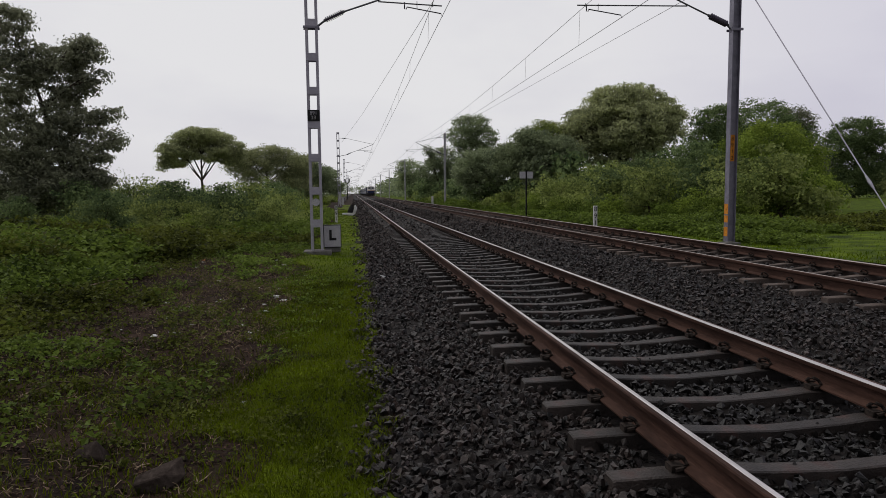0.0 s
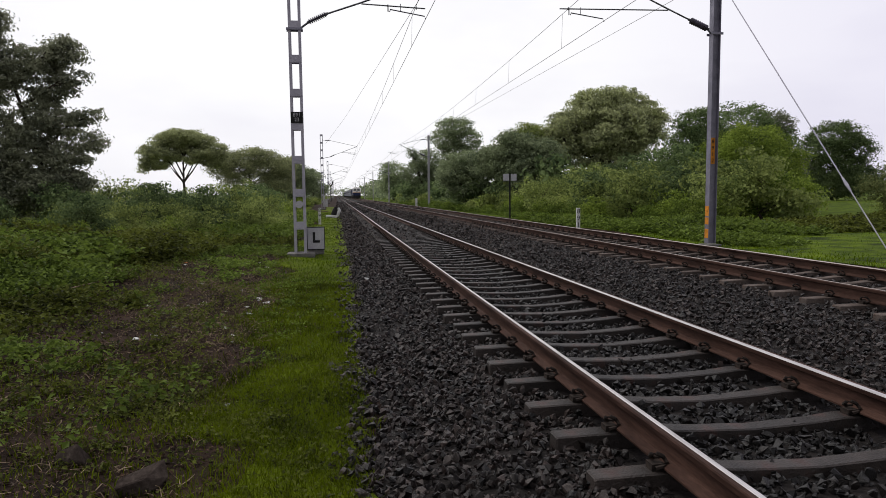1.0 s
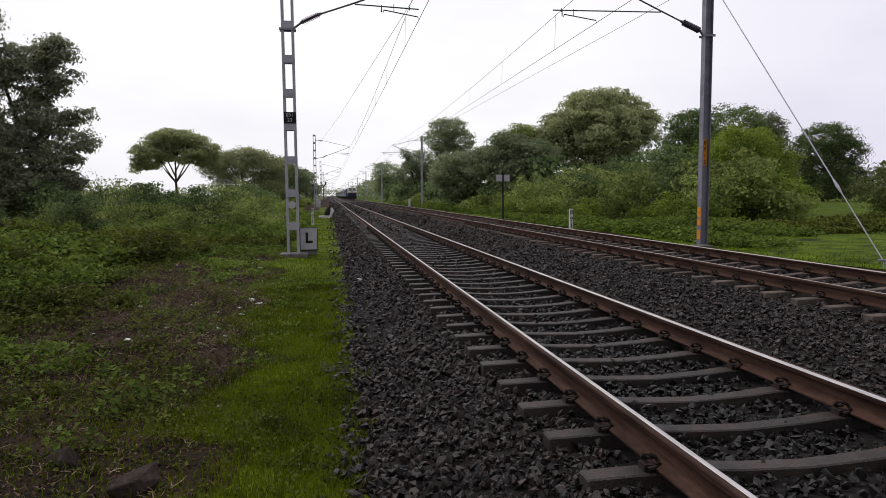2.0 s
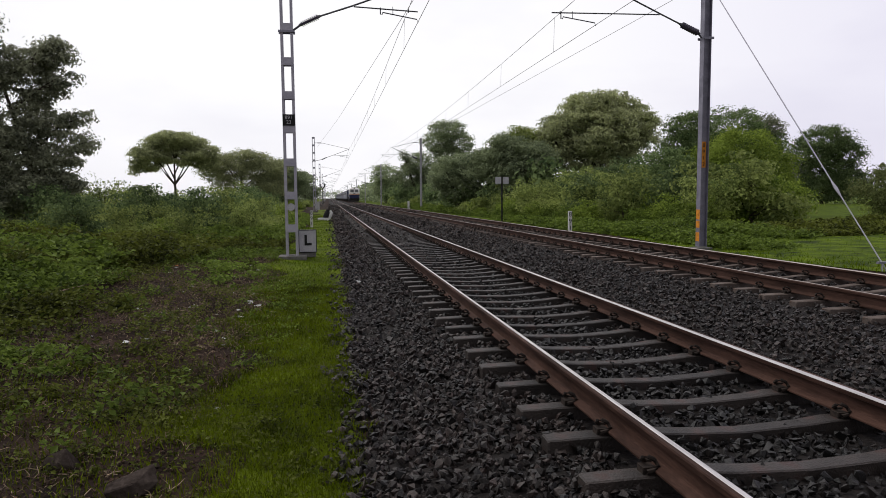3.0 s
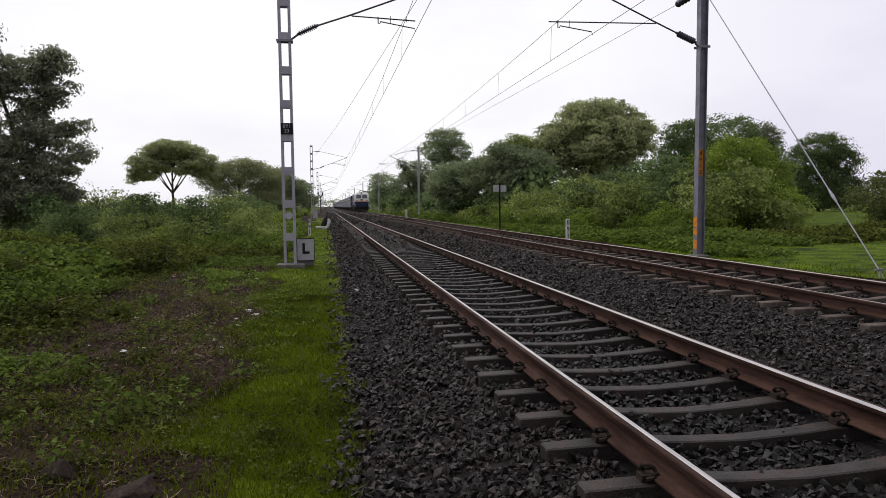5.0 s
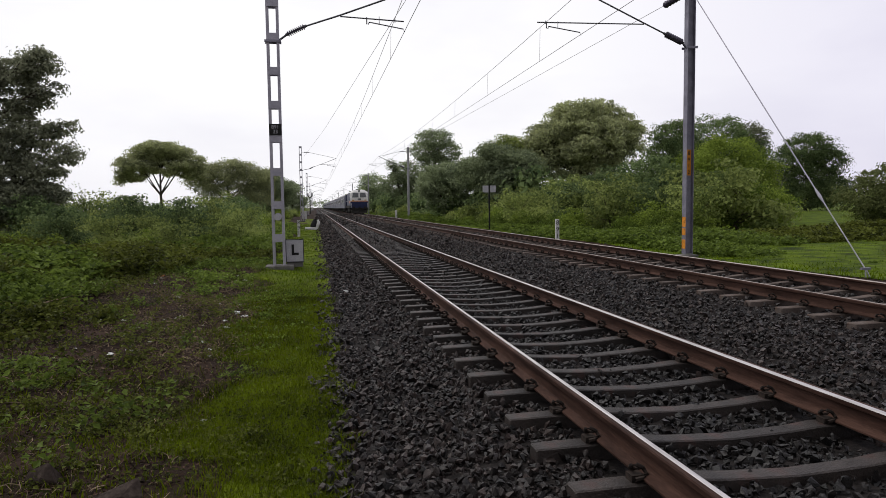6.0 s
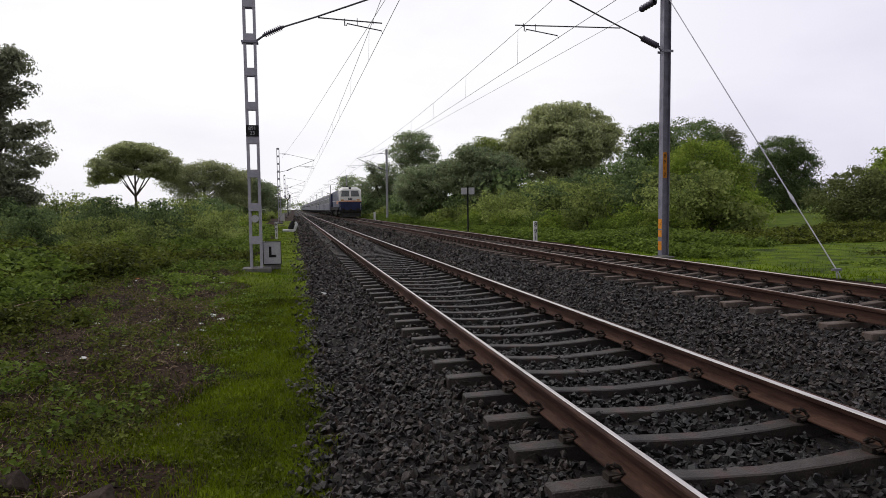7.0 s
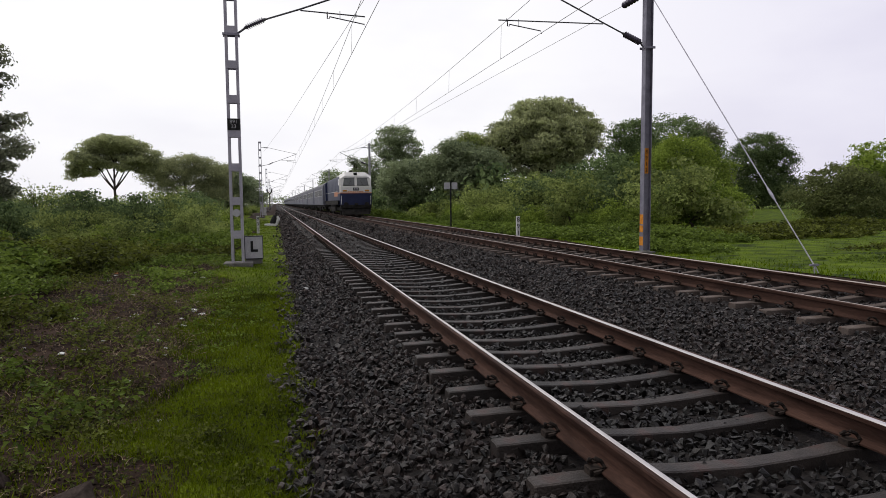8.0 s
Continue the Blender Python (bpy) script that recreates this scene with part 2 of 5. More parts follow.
# ---- mesh helpers ----


def quick(name, verts, faces, material, smooth=False):
    """A mesh from arrays whose faces all have the same number of corners."""
    verts, faces = np.asarray(verts, np.float32), np.asarray(faces, np.int32)
    me = bpy.data.meshes.new(name)
    me.vertices.add(len(verts))
    me.vertices.foreach_set("co", verts.ravel())
    k = faces.shape[1]
    me.loops.add(faces.size)
    me.loops.foreach_set("vertex_index", faces.ravel())
    me.polygons.add(len(faces))
    me.polygons.foreach_set("loop_start", np.arange(0, faces.size, k, dtype=np.int32))
    me.polygons.foreach_set("use_smooth", np.full(len(faces), smooth))
    me.update(calc_edges=True)
    me.materials.append(material)
    return me


def part(name, bm, material, parent=None, label=""):
    me = bm
    if isinstance(bm, bmesh.types.BMesh):
        me = bpy.data.meshes.new(name)
        bmesh.ops.recalc_face_normals(bm, faces=bm.faces)
        bm.to_mesh(me)
        bm.free()
        me.materials.append(material)
    ob = new(name, me)
    ob.parent = parent
    return tagged(ob, label)


def empty(name, m, label, category, group=""):
    ob = new(name)
    ob.matrix_basis = m
    ob.empty_display_size = 0.2
    return tagged(ob, label, category, group)


def box(bm, x0, x1, y0, y1, z0, z1, bevel=0.0):
    g = bmesh.ops.create_cube(bm, size=1, matrix=Matrix.Translation(((x0 + x1) / 2, (y0 + y1) / 2, (z0 + z1) / 2)) @ Matrix.Diagonal((x1 - x0, y1 - y0, z1 - z0, 1)))
    if bevel:
        es = list({e for v in g["verts"] for e in v.link_edges})
        bmesh.ops.bevel(bm, geom=es, offset=bevel, segments=2, affect="EDGES", profile=0.6)
    return bm


def boxed(*a):
    return box(bmesh.new(), *a)


def loft(sections, closed=True, caps=True):
    """A skin over rings of equal length."""
    bm = bmesh.new()
    rings = [[bm.verts.new(p) for p in s] for s in sections]
    n = len(rings[0])
    for a, b in zip(rings, rings[1:]):
        for i in range(n if closed else n - 1):
            bm.faces.new((a[i], a[(i + 1) % n], b[(i + 1) % n], b[i]))
    if caps:
        bm.faces.new(rings[0])
        bm.faces.new(rings[-1])
    return bm


def tube_arrays(pts, radii, seg=6):
    pts = [Vector(p) for p in pts]
    V, F = [], []
    for i, p in enumerate(pts):
        d = (pts[min(i + 1, len(pts) - 1)] - pts[max(i - 1, 0)]).normalized()
        u = d.orthogonal().normalized()
        w = d.cross(u)
        for k in range(seg):
            a = 2 * math.pi * k / seg
            V.append(p + (u * math.cos(a) + w * math.sin(a)) * radii[i])
    for i in range(len(pts) - 1):
        for k in range(seg):
            F.append((i * seg + k, i * seg + (k + 1) % seg, (i + 1) * seg + (k + 1) % seg, (i + 1) * seg + k))
    return np.array([tuple(v) for v in V]), np.array(F)


def merge(parts_):
    V, F, n = [], [], 0
    for v, f in parts_:
        V.append(v)
        F.append(np.asarray(f) + n)
        n += len(v)
    return np.concatenate(V), np.concatenate(F)


def tube(name, pts, r, material, parent=None, label="", seg=8):
    radii = r if isinstance(r, (list, tuple)) else [r] * len(pts)
    v, f = tube_arrays(pts, radii, seg)
    return part(name, quick(name, v, f, material, True), material, parent, label)


def sm(a, b, x):
    t = np.clip((np.asarray(x, float) - a) / (b - a), 0, 1)
    return t * t * (3 - 2 * t)


def ground_z(x, y):
    """Height of the natural ground, zero at the rail tops of the near track."""
    x, y = np.asarray(x, float), np.asarray(y, float)
    left = -0.36 + 0.24 * sm(6, 16, y) + 0.05 * np.sin(x * 1.3 + 0.4) * np.cos(y * 0.9) + 0.03 * np.sin(x * 3.1 + y * 2.3)
    right = -0.08 + 0.05 * np.sin(x * 0.5) * np.cos(y * 0.4) * (1 - sm(25, 50, y)) * (1 - sm(25, 40, x))
    under = np.full_like(x, -0.62)
    return left * (1 - sm(0.2, 0.7, x)) + under * sm(0.2, 0.7, x) * (1 - sm(9.0, 9.6, x)) + right * sm(9.0, 9.6, x)


XL, XR = 1.827, 3.572            # rail centres, near track
X2L, X2R, Z2 = 6.581, 8.326, 0.1185  # rail centres and level, far track
C1, C2 = (XL + XR) / 2, (X2L + X2R) / 2


def bed_z(x, y):
    """Top of the ballast across both tracks."""
    x = np.asarray(x, float)
    xs = [-0.05, 0.45, 1.15, 1.6, 3.8, 4.3, 5.1, 6.0, 6.3, 8.6, 9.0, 9.5]
    zs = [-0.42, -0.36, -0.305, -0.285, -0.285, -0.275, -0.2, -0.15, -0.15, -0.15, -0.17, -0.2]
    toe = (0.24 * sm(6, 16, y)) * (1 - sm(0.0, 1.1, x))
    return np.interp(x, xs, zs) + toe + 0.012 * np.sin(x * 9 + y * 4) * np.sin(y * 7 - x * 3)

# ---- ground ----


def sheet(name, xs, ys, fz, material):
    X, Y = np.meshgrid(xs, ys)
    V = np.stack([X, Y, fz(X, Y)], -1).reshape(-1, 3)
    i = np.arange(len(ys) - 1)[:, None] * len(xs) + np.arange(len(xs) - 1)[None, :]
    F = np.stack([i, i + 1, i + len(xs) + 1, i + len(xs)], -1).reshape(-1, 4)
    return new(name, quick(name, V, F, material, True))


gx = np.concatenate([[-3000, -900, -300, -120, -60, -40], np.arange(-30, -9, 1.5), np.arange(-9, 0.1, 0.16), np.arange(0.2, 0.9, 0.1), [3, 6, 8.9], np.arange(9.0, 10, 0.1), np.arange(10.5, 30, 1), [35, 50, 90, 200, 600, 3000]])
gy = np.concatenate([[-3000, -600, -100, -30, -8], np.arange(-4, 2, 0.8), np.arange(2, 18, 0.16), np.arange(18, 60, 0.4), [65, 70, 75, 80, 90, 140, 250, 500, 1200, 3000]])
ground = tagged(sheet("ground", gx, gy, ground_z, M_SOIL), "bare brown soil with scattered weeds and leaf litter", "ground", kind="structure")
bx = np.concatenate([np.arange(-0.02, 1.6, 0.09), np.arange(1.6, 9.55, 0.2)])
by = np.concatenate([[-40, -10], np.arange(0, 40, 0.25), np.arange(40, 120, 4), np.arange(120, 1000, 60)])
bed = tagged(sheet("ballast_bed", bx, by, bed_z, M_BED), "crushed basalt ballast bed under two tracks, darkened for the shade between stones", "ballast", kind="structure")

def turf_edge(y):
    """The ragged inner edge of the turf strip."""
    return -0.95 - 0.25 * sm(8, 14, y) + 0.24 * np.sin(y * 1.9) + 0.17 * np.sin(y * 4.3 + 1) + 0.07 * np.sin(y * 9.7)


# turf: a strip beside the ballast, and a lawn beyond the far track
tx, ty = np.arange(-1.75, 0.26, 0.08), np.concatenate([np.arange(-16, 1.5, 0.5), np.arange(1.5, 20, 0.2), np.arange(20, 60, 0.4), np.arange(60, 90, 2)])
turf = tagged(sheet("turf", tx, ty, lambda X, Y: ground_z(np.minimum(X, 0.19), Y) + 0.012 + 0.02 * sm(10, 20, Y) - 0.11 * (1 - sm(-0.12, 0.12, X - turf_edge(Y))) - 0.05 * sm(0.1, 0.0, np.abs(X - 0.3)), M_LAWN), "short bright green turf strip along the ballast", "grass", kind="structure")
lawn = tagged(sheet("lawn", np.concatenate([np.arange(9.7, 40, 0.8), [60, 120, 300, 900]]), np.concatenate([np.arange(4, 60, 1), [90, 150, 400, 1200]]), lambda X, Y: ground_z(X, Y) + 0.015 + 0.045 * sm(9.9, 11.5, X), M_FIELD), "flat green field beyond the far track", "grass", kind="structure")

meadow = tagged(sheet("meadow", np.concatenate([[-900, -200, -80], np.arange(-40, -2.2, 0.8)]), np.concatenate([np.arange(22, 60, 0.8), np.arange(60, 130, 5), [200, 500, 1200]]), lambda X, Y: ground_z(X, Y) + 0.03 - 0.12 * (1 - sm(24, 27, Y + 1.5 * np.sin(X * 0.9))) - 0.1 * sm(-3.4, -2.6, X), M_LAWN), "rough green ground under the scrub", "grass", kind="structure")

# ---- ballast stones ----
rng = np.random.default_rng(7)


def stone_shapes(count, r, corners=9):
    out = []
    for k in range(count):
        bm = bmesh.new()
        for _ in range(corners):
            d = r.normal(size=3)
            d = d / np.linalg.norm(d) * r.uniform(0.75, 1.1) * np.array([1.0, r.uniform(0.6, 0.95), r.uniform(0.45, 0.75)])
            bm.verts.new(d)
        h = bmesh.ops.convex_hull(bm, input=bm.verts)
        bmesh.ops.delete(bm, geom=[e for e in h["geom_interior"] if isinstance(e, bmesh.types.BMVert)], context="VERTS")
        bmesh.ops.triangulate(bm, faces=bm.faces)
        bm.verts.index_update()
        out.append((np.array([v.co[:] for v in bm.verts]), np.array([[v.index for v in f.verts] for f in bm.faces])))
        bm.free()
    return out


SHAPES = stone_shapes(14, rng)
PLAIN_SHAPES = stone_shapes(8, rng, 6)


def turns(n, r):
    q = r.normal(size=(n, 4))
    q /= np.linalg.norm(q, axis=1)[:, None]
    w, x, y, z = q.T
    return np.stack([np.stack([1 - 2 * (y * y + z * z), 2 * (x * y - z * w), 2 * (x * z + y * w)], -1),
                     np.stack([2 * (x * y + z * w), 1 - 2 * (x * x + z * z), 2 * (y * z - x * w)], -1),
                     np.stack([2 * (x * z - y * w), 2 * (y * z + x * w), 1 - 2 * (x * x + y * y)], -1)], 1)


def scatter_shapes(pts, size, r, shapes=SHAPES):
    """Copies of the shapes at pts, turned at random, as one vertex and face array."""
    Vs, Fs, n = [], [], 0
    pick = r.integers(0, len(shapes), len(pts))
    for k, (v, f) in enumerate(shapes):
        s = np.where(pick == k)[0]
        if not len(s):
            continue
        R = turns(len(s), r)
        P = np.einsum("nij,vj->nvi", R, v) * size[s][:, None, None] + pts[s][:, None, :]
        Vs.append(P.reshape(-1, 3))
        Fs.append((f[None] + (np.arange(len(s)) * len(v))[:, None, None] + n).reshape(-1, 3))
        n += len(s) * len(v)
    return np.concatenate(Vs), np.concatenate(Fs)


def ballast_points(y0, y1, density, r):
    n = int((y1 - y0) * 9.35 * density)
    x, y = r.uniform(-0.1, 9.45, n), r.uniform(y0, y1, n)
    keep = r.random(n) < sm(-0.10, 0.20, x + 0.07 * np.sin(y * 3.1) + 0.04 * np.sin(y * 7.7)) + 0.05
    for c in (XL, XR, X2L, X2R):
        keep &= np.abs(x - c) > 0.085
    x, y = x[keep], y[keep]
    return np.stack([x, y, np.maximum(bed_z(x, y), ground_z(x, y))], -1)


for y0, y1, dens, size in ((3.0, 8, 640, 0.039), (8, 15, 420, 0.042), (15, 28, 200, 0.053), (28, 60, 52, 0.085), (60, 150, 11, 0.15)):
    p = ballast_points(y0, y1, dens, rng)
    if y0 < 3.5:
        q = ballast_points(y0, y1, 420, rng)
        p = np.concatenate([p, q[q[:, 0] < 2.4]])
    p = p[p[:, 0] < 1.15 * p[:, 1] + 0.4]      # beside the camera only the near track
    p = p[(p[:, 0] < 5.6) | (rng.random(len(p)) < 0.65)]
    s = size * rng.uniform(0.5, 1.3, len(p))
    p[:, 2] += s * rng.uniform(-0.75, 1.0, len(p))
    if y0 < 3.5:
        # the stones beside the camera are picked apart singly
        near = np.where((p[:, 0] > 0.45) & (p[:, 0] < 1.25) & (p[:, 1] > 3.3) & (p[:, 1] < 4.1))[0][:300]
        kinds = [quick("stone", v_, f_, M_STONE) for v_, f_ in SHAPES]
        for k in near:
            st = new("stone", kinds[int(k) % 14])
            st.parent = bed
            st.matrix_basis = Matrix.Translation(p[k]) @ Euler(rng.uniform(0, 6.28, 3)).to_matrix().to_4x4() @ Matrix.Scale(float(s[k]), 4)
        rest = np.ones(len(p), bool)
        rest[near] = False
        p, s = p[rest], s[rest]
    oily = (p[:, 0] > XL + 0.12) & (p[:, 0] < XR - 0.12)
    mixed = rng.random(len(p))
    # dusty picks the haze-paled stones, more of them further along the line
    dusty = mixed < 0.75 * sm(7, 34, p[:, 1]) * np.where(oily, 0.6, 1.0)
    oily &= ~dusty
    kinds = SHAPES if y0 < 14 else PLAIN_SHAPES
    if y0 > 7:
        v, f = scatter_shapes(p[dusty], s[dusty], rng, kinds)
        tagged(new("ballast_stones", quick("ballast_stones", v, f, M_STONE_PALED)), "ballast stones paled for the haze and sheen along the line", "ballast", kind="stuff")
    v, f = scatter_shapes(p[~oily & ~dusty], s[~oily & ~dusty], rng, kinds)
    tagged(new("ballast_stones", quick("ballast_stones", v, f, M_STONE)), "angular dark grey basalt ballast stones", "ballast", kind="stuff")
    v, f = scatter_shapes(p[oily], s[oily], rng, kinds)
    tagged(new("ballast_stones", quick("ballast_stones", v, f, M_STONE_OILY)), "oil-blackened ballast stones between the rails", "ballast", kind="stuff")

# ---- tracks ----
RAIL_PROFILE = [(-0.075, -0.172), (0.075, -0.172), (0.075, -0.161), (0.012, -0.142), (0.0085, -0.13), (0.0085, -0.052), (0.033, -0.041), (0.036, -0.012), (0.030, -0.003), (-0.030, -0.003), (-0.036, -0.012), (-0.033, -0.041), (-0.0085, -0.052), (-0.0085, -0.13), (-0.012, -0.142), (-0.075, -0.161)]
HEAD_PROFILE = [(-0.002, -0.0028), (0.0, -0.001), (0.004, 0.0), (0.02, 0.0), (0.031, -0.002), (0.0367, -0.011), (0.03, -0.005), (0.002, -0.005)]


def rail(x, z, parent, head, g):
    ys = [-40, 0, 20, 60, 200, 900]
    ob = part("rail", loft([[(x + a, y, z + b) for a, b in RAIL_PROFILE] for y in ys]), M_RAIL, parent, "rust-brown flat-bottomed steel rail")
    part("rail_head", loft([[(x + g * a, y, z + b) for a, b in HEAD_PROFILE] for y in ys]), head, ob, "worn running surface of bare steel")


def sleeper_mesh(material):
    secs = []
    for x, top, wt, wb in ((-1.375, -0.203, 0.066, 0.082), (-1.365, -0.194, 0.074, 0.09), (-1.1, -0.19, 0.077, 0.093), (-0.65, -0.188, 0.077, 0.093), (-0.45, -0.208, 0.072, 0.088), (0, -0.226, 0.07, 0.085), (0.45, -0.208, 0.072, 0.088), (0.65, -0.188, 0.077, 0.093), (1.1, -0.19, 0.077, 0.093), (1.365, -0.194, 0.074, 0.09), (1.375, -0.203, 0.066, 0.082)):
        secs.append([(x, -wb, -0.40), (x, wb, -0.40), (x, wt, top - 0.008), (x, wt - 0.012, top), (x, -wt + 0.012, top), (x, -wt, top - 0.008)])
    bm = loft(secs)
    bmesh.ops.recalc_face_normals(bm, faces=bm.faces)
    me = bpy.data.meshes.new("sleeper")
    bm.to_mesh(me)
    bm.free()
    me.materials.append(material)
    return me


def clip_mesh():
    """An elastic rail clip: a bent bar over the rail foot, on its cast shoulder."""
    pts = [(0.055, -0.055, -0.152), (0.10, -0.055, -0.15), (0.135, -0.04, -0.132), (0.14, -0.012, -0.11), (0.115, 0.01, -0.1), (0.085, 0.022, -0.115), (0.07, 0.038, -0.145), (0.1, 0.055, -0.16), (0.145, 0.055, -0.168)]
    a = tube_arrays(pts, [0.013] * len(pts), 6)
    c = np.array([(x, y, z) for z in (-0.19, -0.15) for x, y in ((0.085, -0.04), (0.16, -0.04), (0.16, 0.04), (0.085, 0.04))], float)
    b = (c, np.array([(0, 1, 2, 3), (4, 5, 6, 7), (0, 1, 5, 4), (1, 2, 6, 5), (2, 3, 7, 6), (3, 0, 4, 7)]))
    return quick("rail_clip", *merge([a, b]), M_CLIP)


CLIP = clip_mesh()
PITCH, FIRST = 0.65, 3.57


def track(label, xc, z, first, sleeper_material, head):
    t = empty("railway_track", pose(0, 0, 0), label, "railway track", "parallel railway tracks")
    for g in (1, -1):
        rail(xc - g * 0.8725, z, t, head, g)
    me = sleeper_mesh(sleeper_material)
    r = random.Random(3)
    spare = []
    for i in range(-26, 900):
        y = first + PITCH * i
        if i < 262:
            s = part("sleeper", me, None, t)
            s.location, s.rotation_euler = (xc + 0.018 + r.uniform(-0.012, 0.012), y, z), (0, 0, r.uniform(-0.004, 0.004))
            if i < 46:
                for side in (-0.8725, 0.8725):
                    for d in (0, 180):
                        c = part("rail_clip", CLIP, None, s)
                        c.location, c.rotation_euler = (side, 0, 0), (0, 0, radians(d))
        else:
            spare.append((np.array([(xc + a, y + b, z + c) for c in (-0.3, -0.2) for a, b in ((-1.375, -0.1), (1.375, -0.1), (1.375, 0.1), (-1.375, 0.1))]), np.array([(0, 1, 5, 4), (1, 2, 6, 5), (2, 3, 7, 6), (3, 0, 4, 7), (4, 5, 6, 7)])))
    far = part("far_sleepers", quick("far_sleepers", *merge(spare), sleeper_material), None, t)
    tagged(far, kind="stuff")
    return t


track("broad-gauge railway track with polished rails on dark concrete sleepers", C1, 0.0, FIRST, M_SLEEPER, M_HEAD)
track("rusty broad-gauge railway track on pale dusty concrete sleepers", C2, Z2, FIRST + 0.21, M_SLEEPER2, M_HEAD2)

# ---- overhead line ----


def writing(name, text, size, m, material, parent, label=""):
    cu = bpy.data.curves.new(name, "FONT")
    cu.body, cu.size, cu.align_x, cu.align_y, cu.extrude = text, size, "CENTER", "CENTER", 0.002
    cu.materials.append(material)
    cu.space_line = 0.9
    ob = new(name, cu)
    ob.parent, ob.matrix_basis = parent, m
    return tagged(ob, label)


FACE = (90, 0, 0)  # upright, read from the camera's side


def insulator(a, b, parent, r=0.075, n=9, waist=0.4):
    a, b = Vector(a), Vector(b)
    pts, rad = [], []
    for i in range(n):
        for f, q in ((0.0, waist), (0.35, 1.0), (0.6, 1.0), (0.75, waist)):
            pts.append(a.lerp(b, (i + f) / n))
            rad.append(r * q)
    tube("insulator", pts, rad, M_INSUL, parent, "ribbed dark porcelain insulator", 10)


def cantilever(mast, side, foot, ins, joint, top, reg, drop, steady, stay):
    """Bracket tube, stay, register tube and steady arm, in the plane of the mast; points are x and z in the mast's space."""
    P = lambda q: Vector((q[0], 0, q[1]))
    tube("bracket_foot", [P(foot), P(ins[0])], 0.024, M_TUBE, mast)
    insulator(P(ins[0]), P(ins[1]), mast, 0.07 if side > 0 else 0.085, 9, 0.4 if side > 0 else 0.86)
    for e, g in (ins, ins[::-1]):
        tube("end_fitting", [P(e).lerp(P(g), -0.12), P(e).lerp(P(g), 0.04)], [0.03, 0.042], M_TUBE, mast)
    tube("bracket_tube", [P(ins[1]), P(joint), P(top)], 0.021, M_TUBE, mast)
    q0, q1 = P(stay), P((stay[0] + side * 0.75, stay[1] - 0.03))
    tube("stay_foot", [q0, q0.lerp(q1, 0.35)], 0.018, M_TUBE, mast)
    insulator(q0.lerp(q1, 0.35), q1, mast, 0.06)
    tube("stay_tube", [q1, P(top)], 0.016, M_TUBE, mast)
    tube("register_tube", [P(joint) - Vector((0, 0, 0.03)), P(reg)], 0.016, M_TUBE, mast)
    k = P(drop)
    tube("drop_bracket", [k + Vector((0, 0, 0.03)), k - Vector((0, 0, 0.13)), k + Vector((0.04, 0, -0.13)), k + Vector((0.06, 0, -0.08))], 0.014, M_TUBE, mast)
    tube("steady_arm", [k + Vector((0.05, 0, -0.08)), P(steady) + Vector((-0.03, 0, 0.07)), P(steady)], 0.014, M_TUBE, mast)
    tube("brace_wire", [k + Vector((0.3, 0, 0.06)), k + Vector((0.3, 0, -0.13))], 0.008, M_TUBE, mast)
    tube("brace_wire", [P(reg) - Vector((side * 0.22, 0, -0.05)), P(reg) - Vector((side * 0.22, 0, 0.03))], 0.012, M_TUBE, mast)


def lattice_mast(x, y, z, top, label, near):
    m = empty("overhead_line_mast", pose(x, y, z), label, "overhead line mast", "masts along the railway")
    h = top - z
    part("foundation", boxed(-0.32, 0.34, -0.3, 0.3, -0.4, 0.0, 0.02), M_CONC, m, "low concrete foundation block")
    for s in (-1, 1):
        prof = [(0.146, -0.095), (0.146, 0.095), (0.085, 0.095), (0.085, 0.086), (0.137, 0.086), (0.137, -0.086), (0.085, -0.086), (0.085, -0.095)]
        b = loft([[(s * p, q, zz) for p, q in prof] for zz in (0, h)])
        part("channel", b, M_GALV, m, "galvanised steel channel")
    zb = 0.65
    while zb < h:
        for q in (-0.1, 0.1):
            part("batten_plate", boxed(-0.145, 0.145, q - 0.006, q + 0.006, zb - 0.09, zb + 0.09), M_GALV, m)
        zb += 0.785
    if near:
        pl = part("number_plate", boxed(-0.14, 0.14, -0.125, -0.11, 3.08, 3.34), M_BLACK, m, "black location plate with pale figures")
        writing("figures", "891\n23", 0.12, pose(0, -0.128, 3.21, *FACE), M_GREYPAINT, pl)
        part("round_disc", loft([[(0.09 * math.cos(a) * k, d, 1.16 + 0.09 * math.sin(a) * k) for a in np.linspace(0, 2 * math.pi, 17)[:-1]] for d, k in ((-0.13, 1), (-0.11, 1))]), M_GREYPAINT, m)
    for q in (-0.1, 0.1):
        part("clamp_bar", boxed(-0.19, 0.19, q - 0.02, q + 0.02, 5.24 - z, 5.29 - z), M_GALV_DARK, m)
    return m


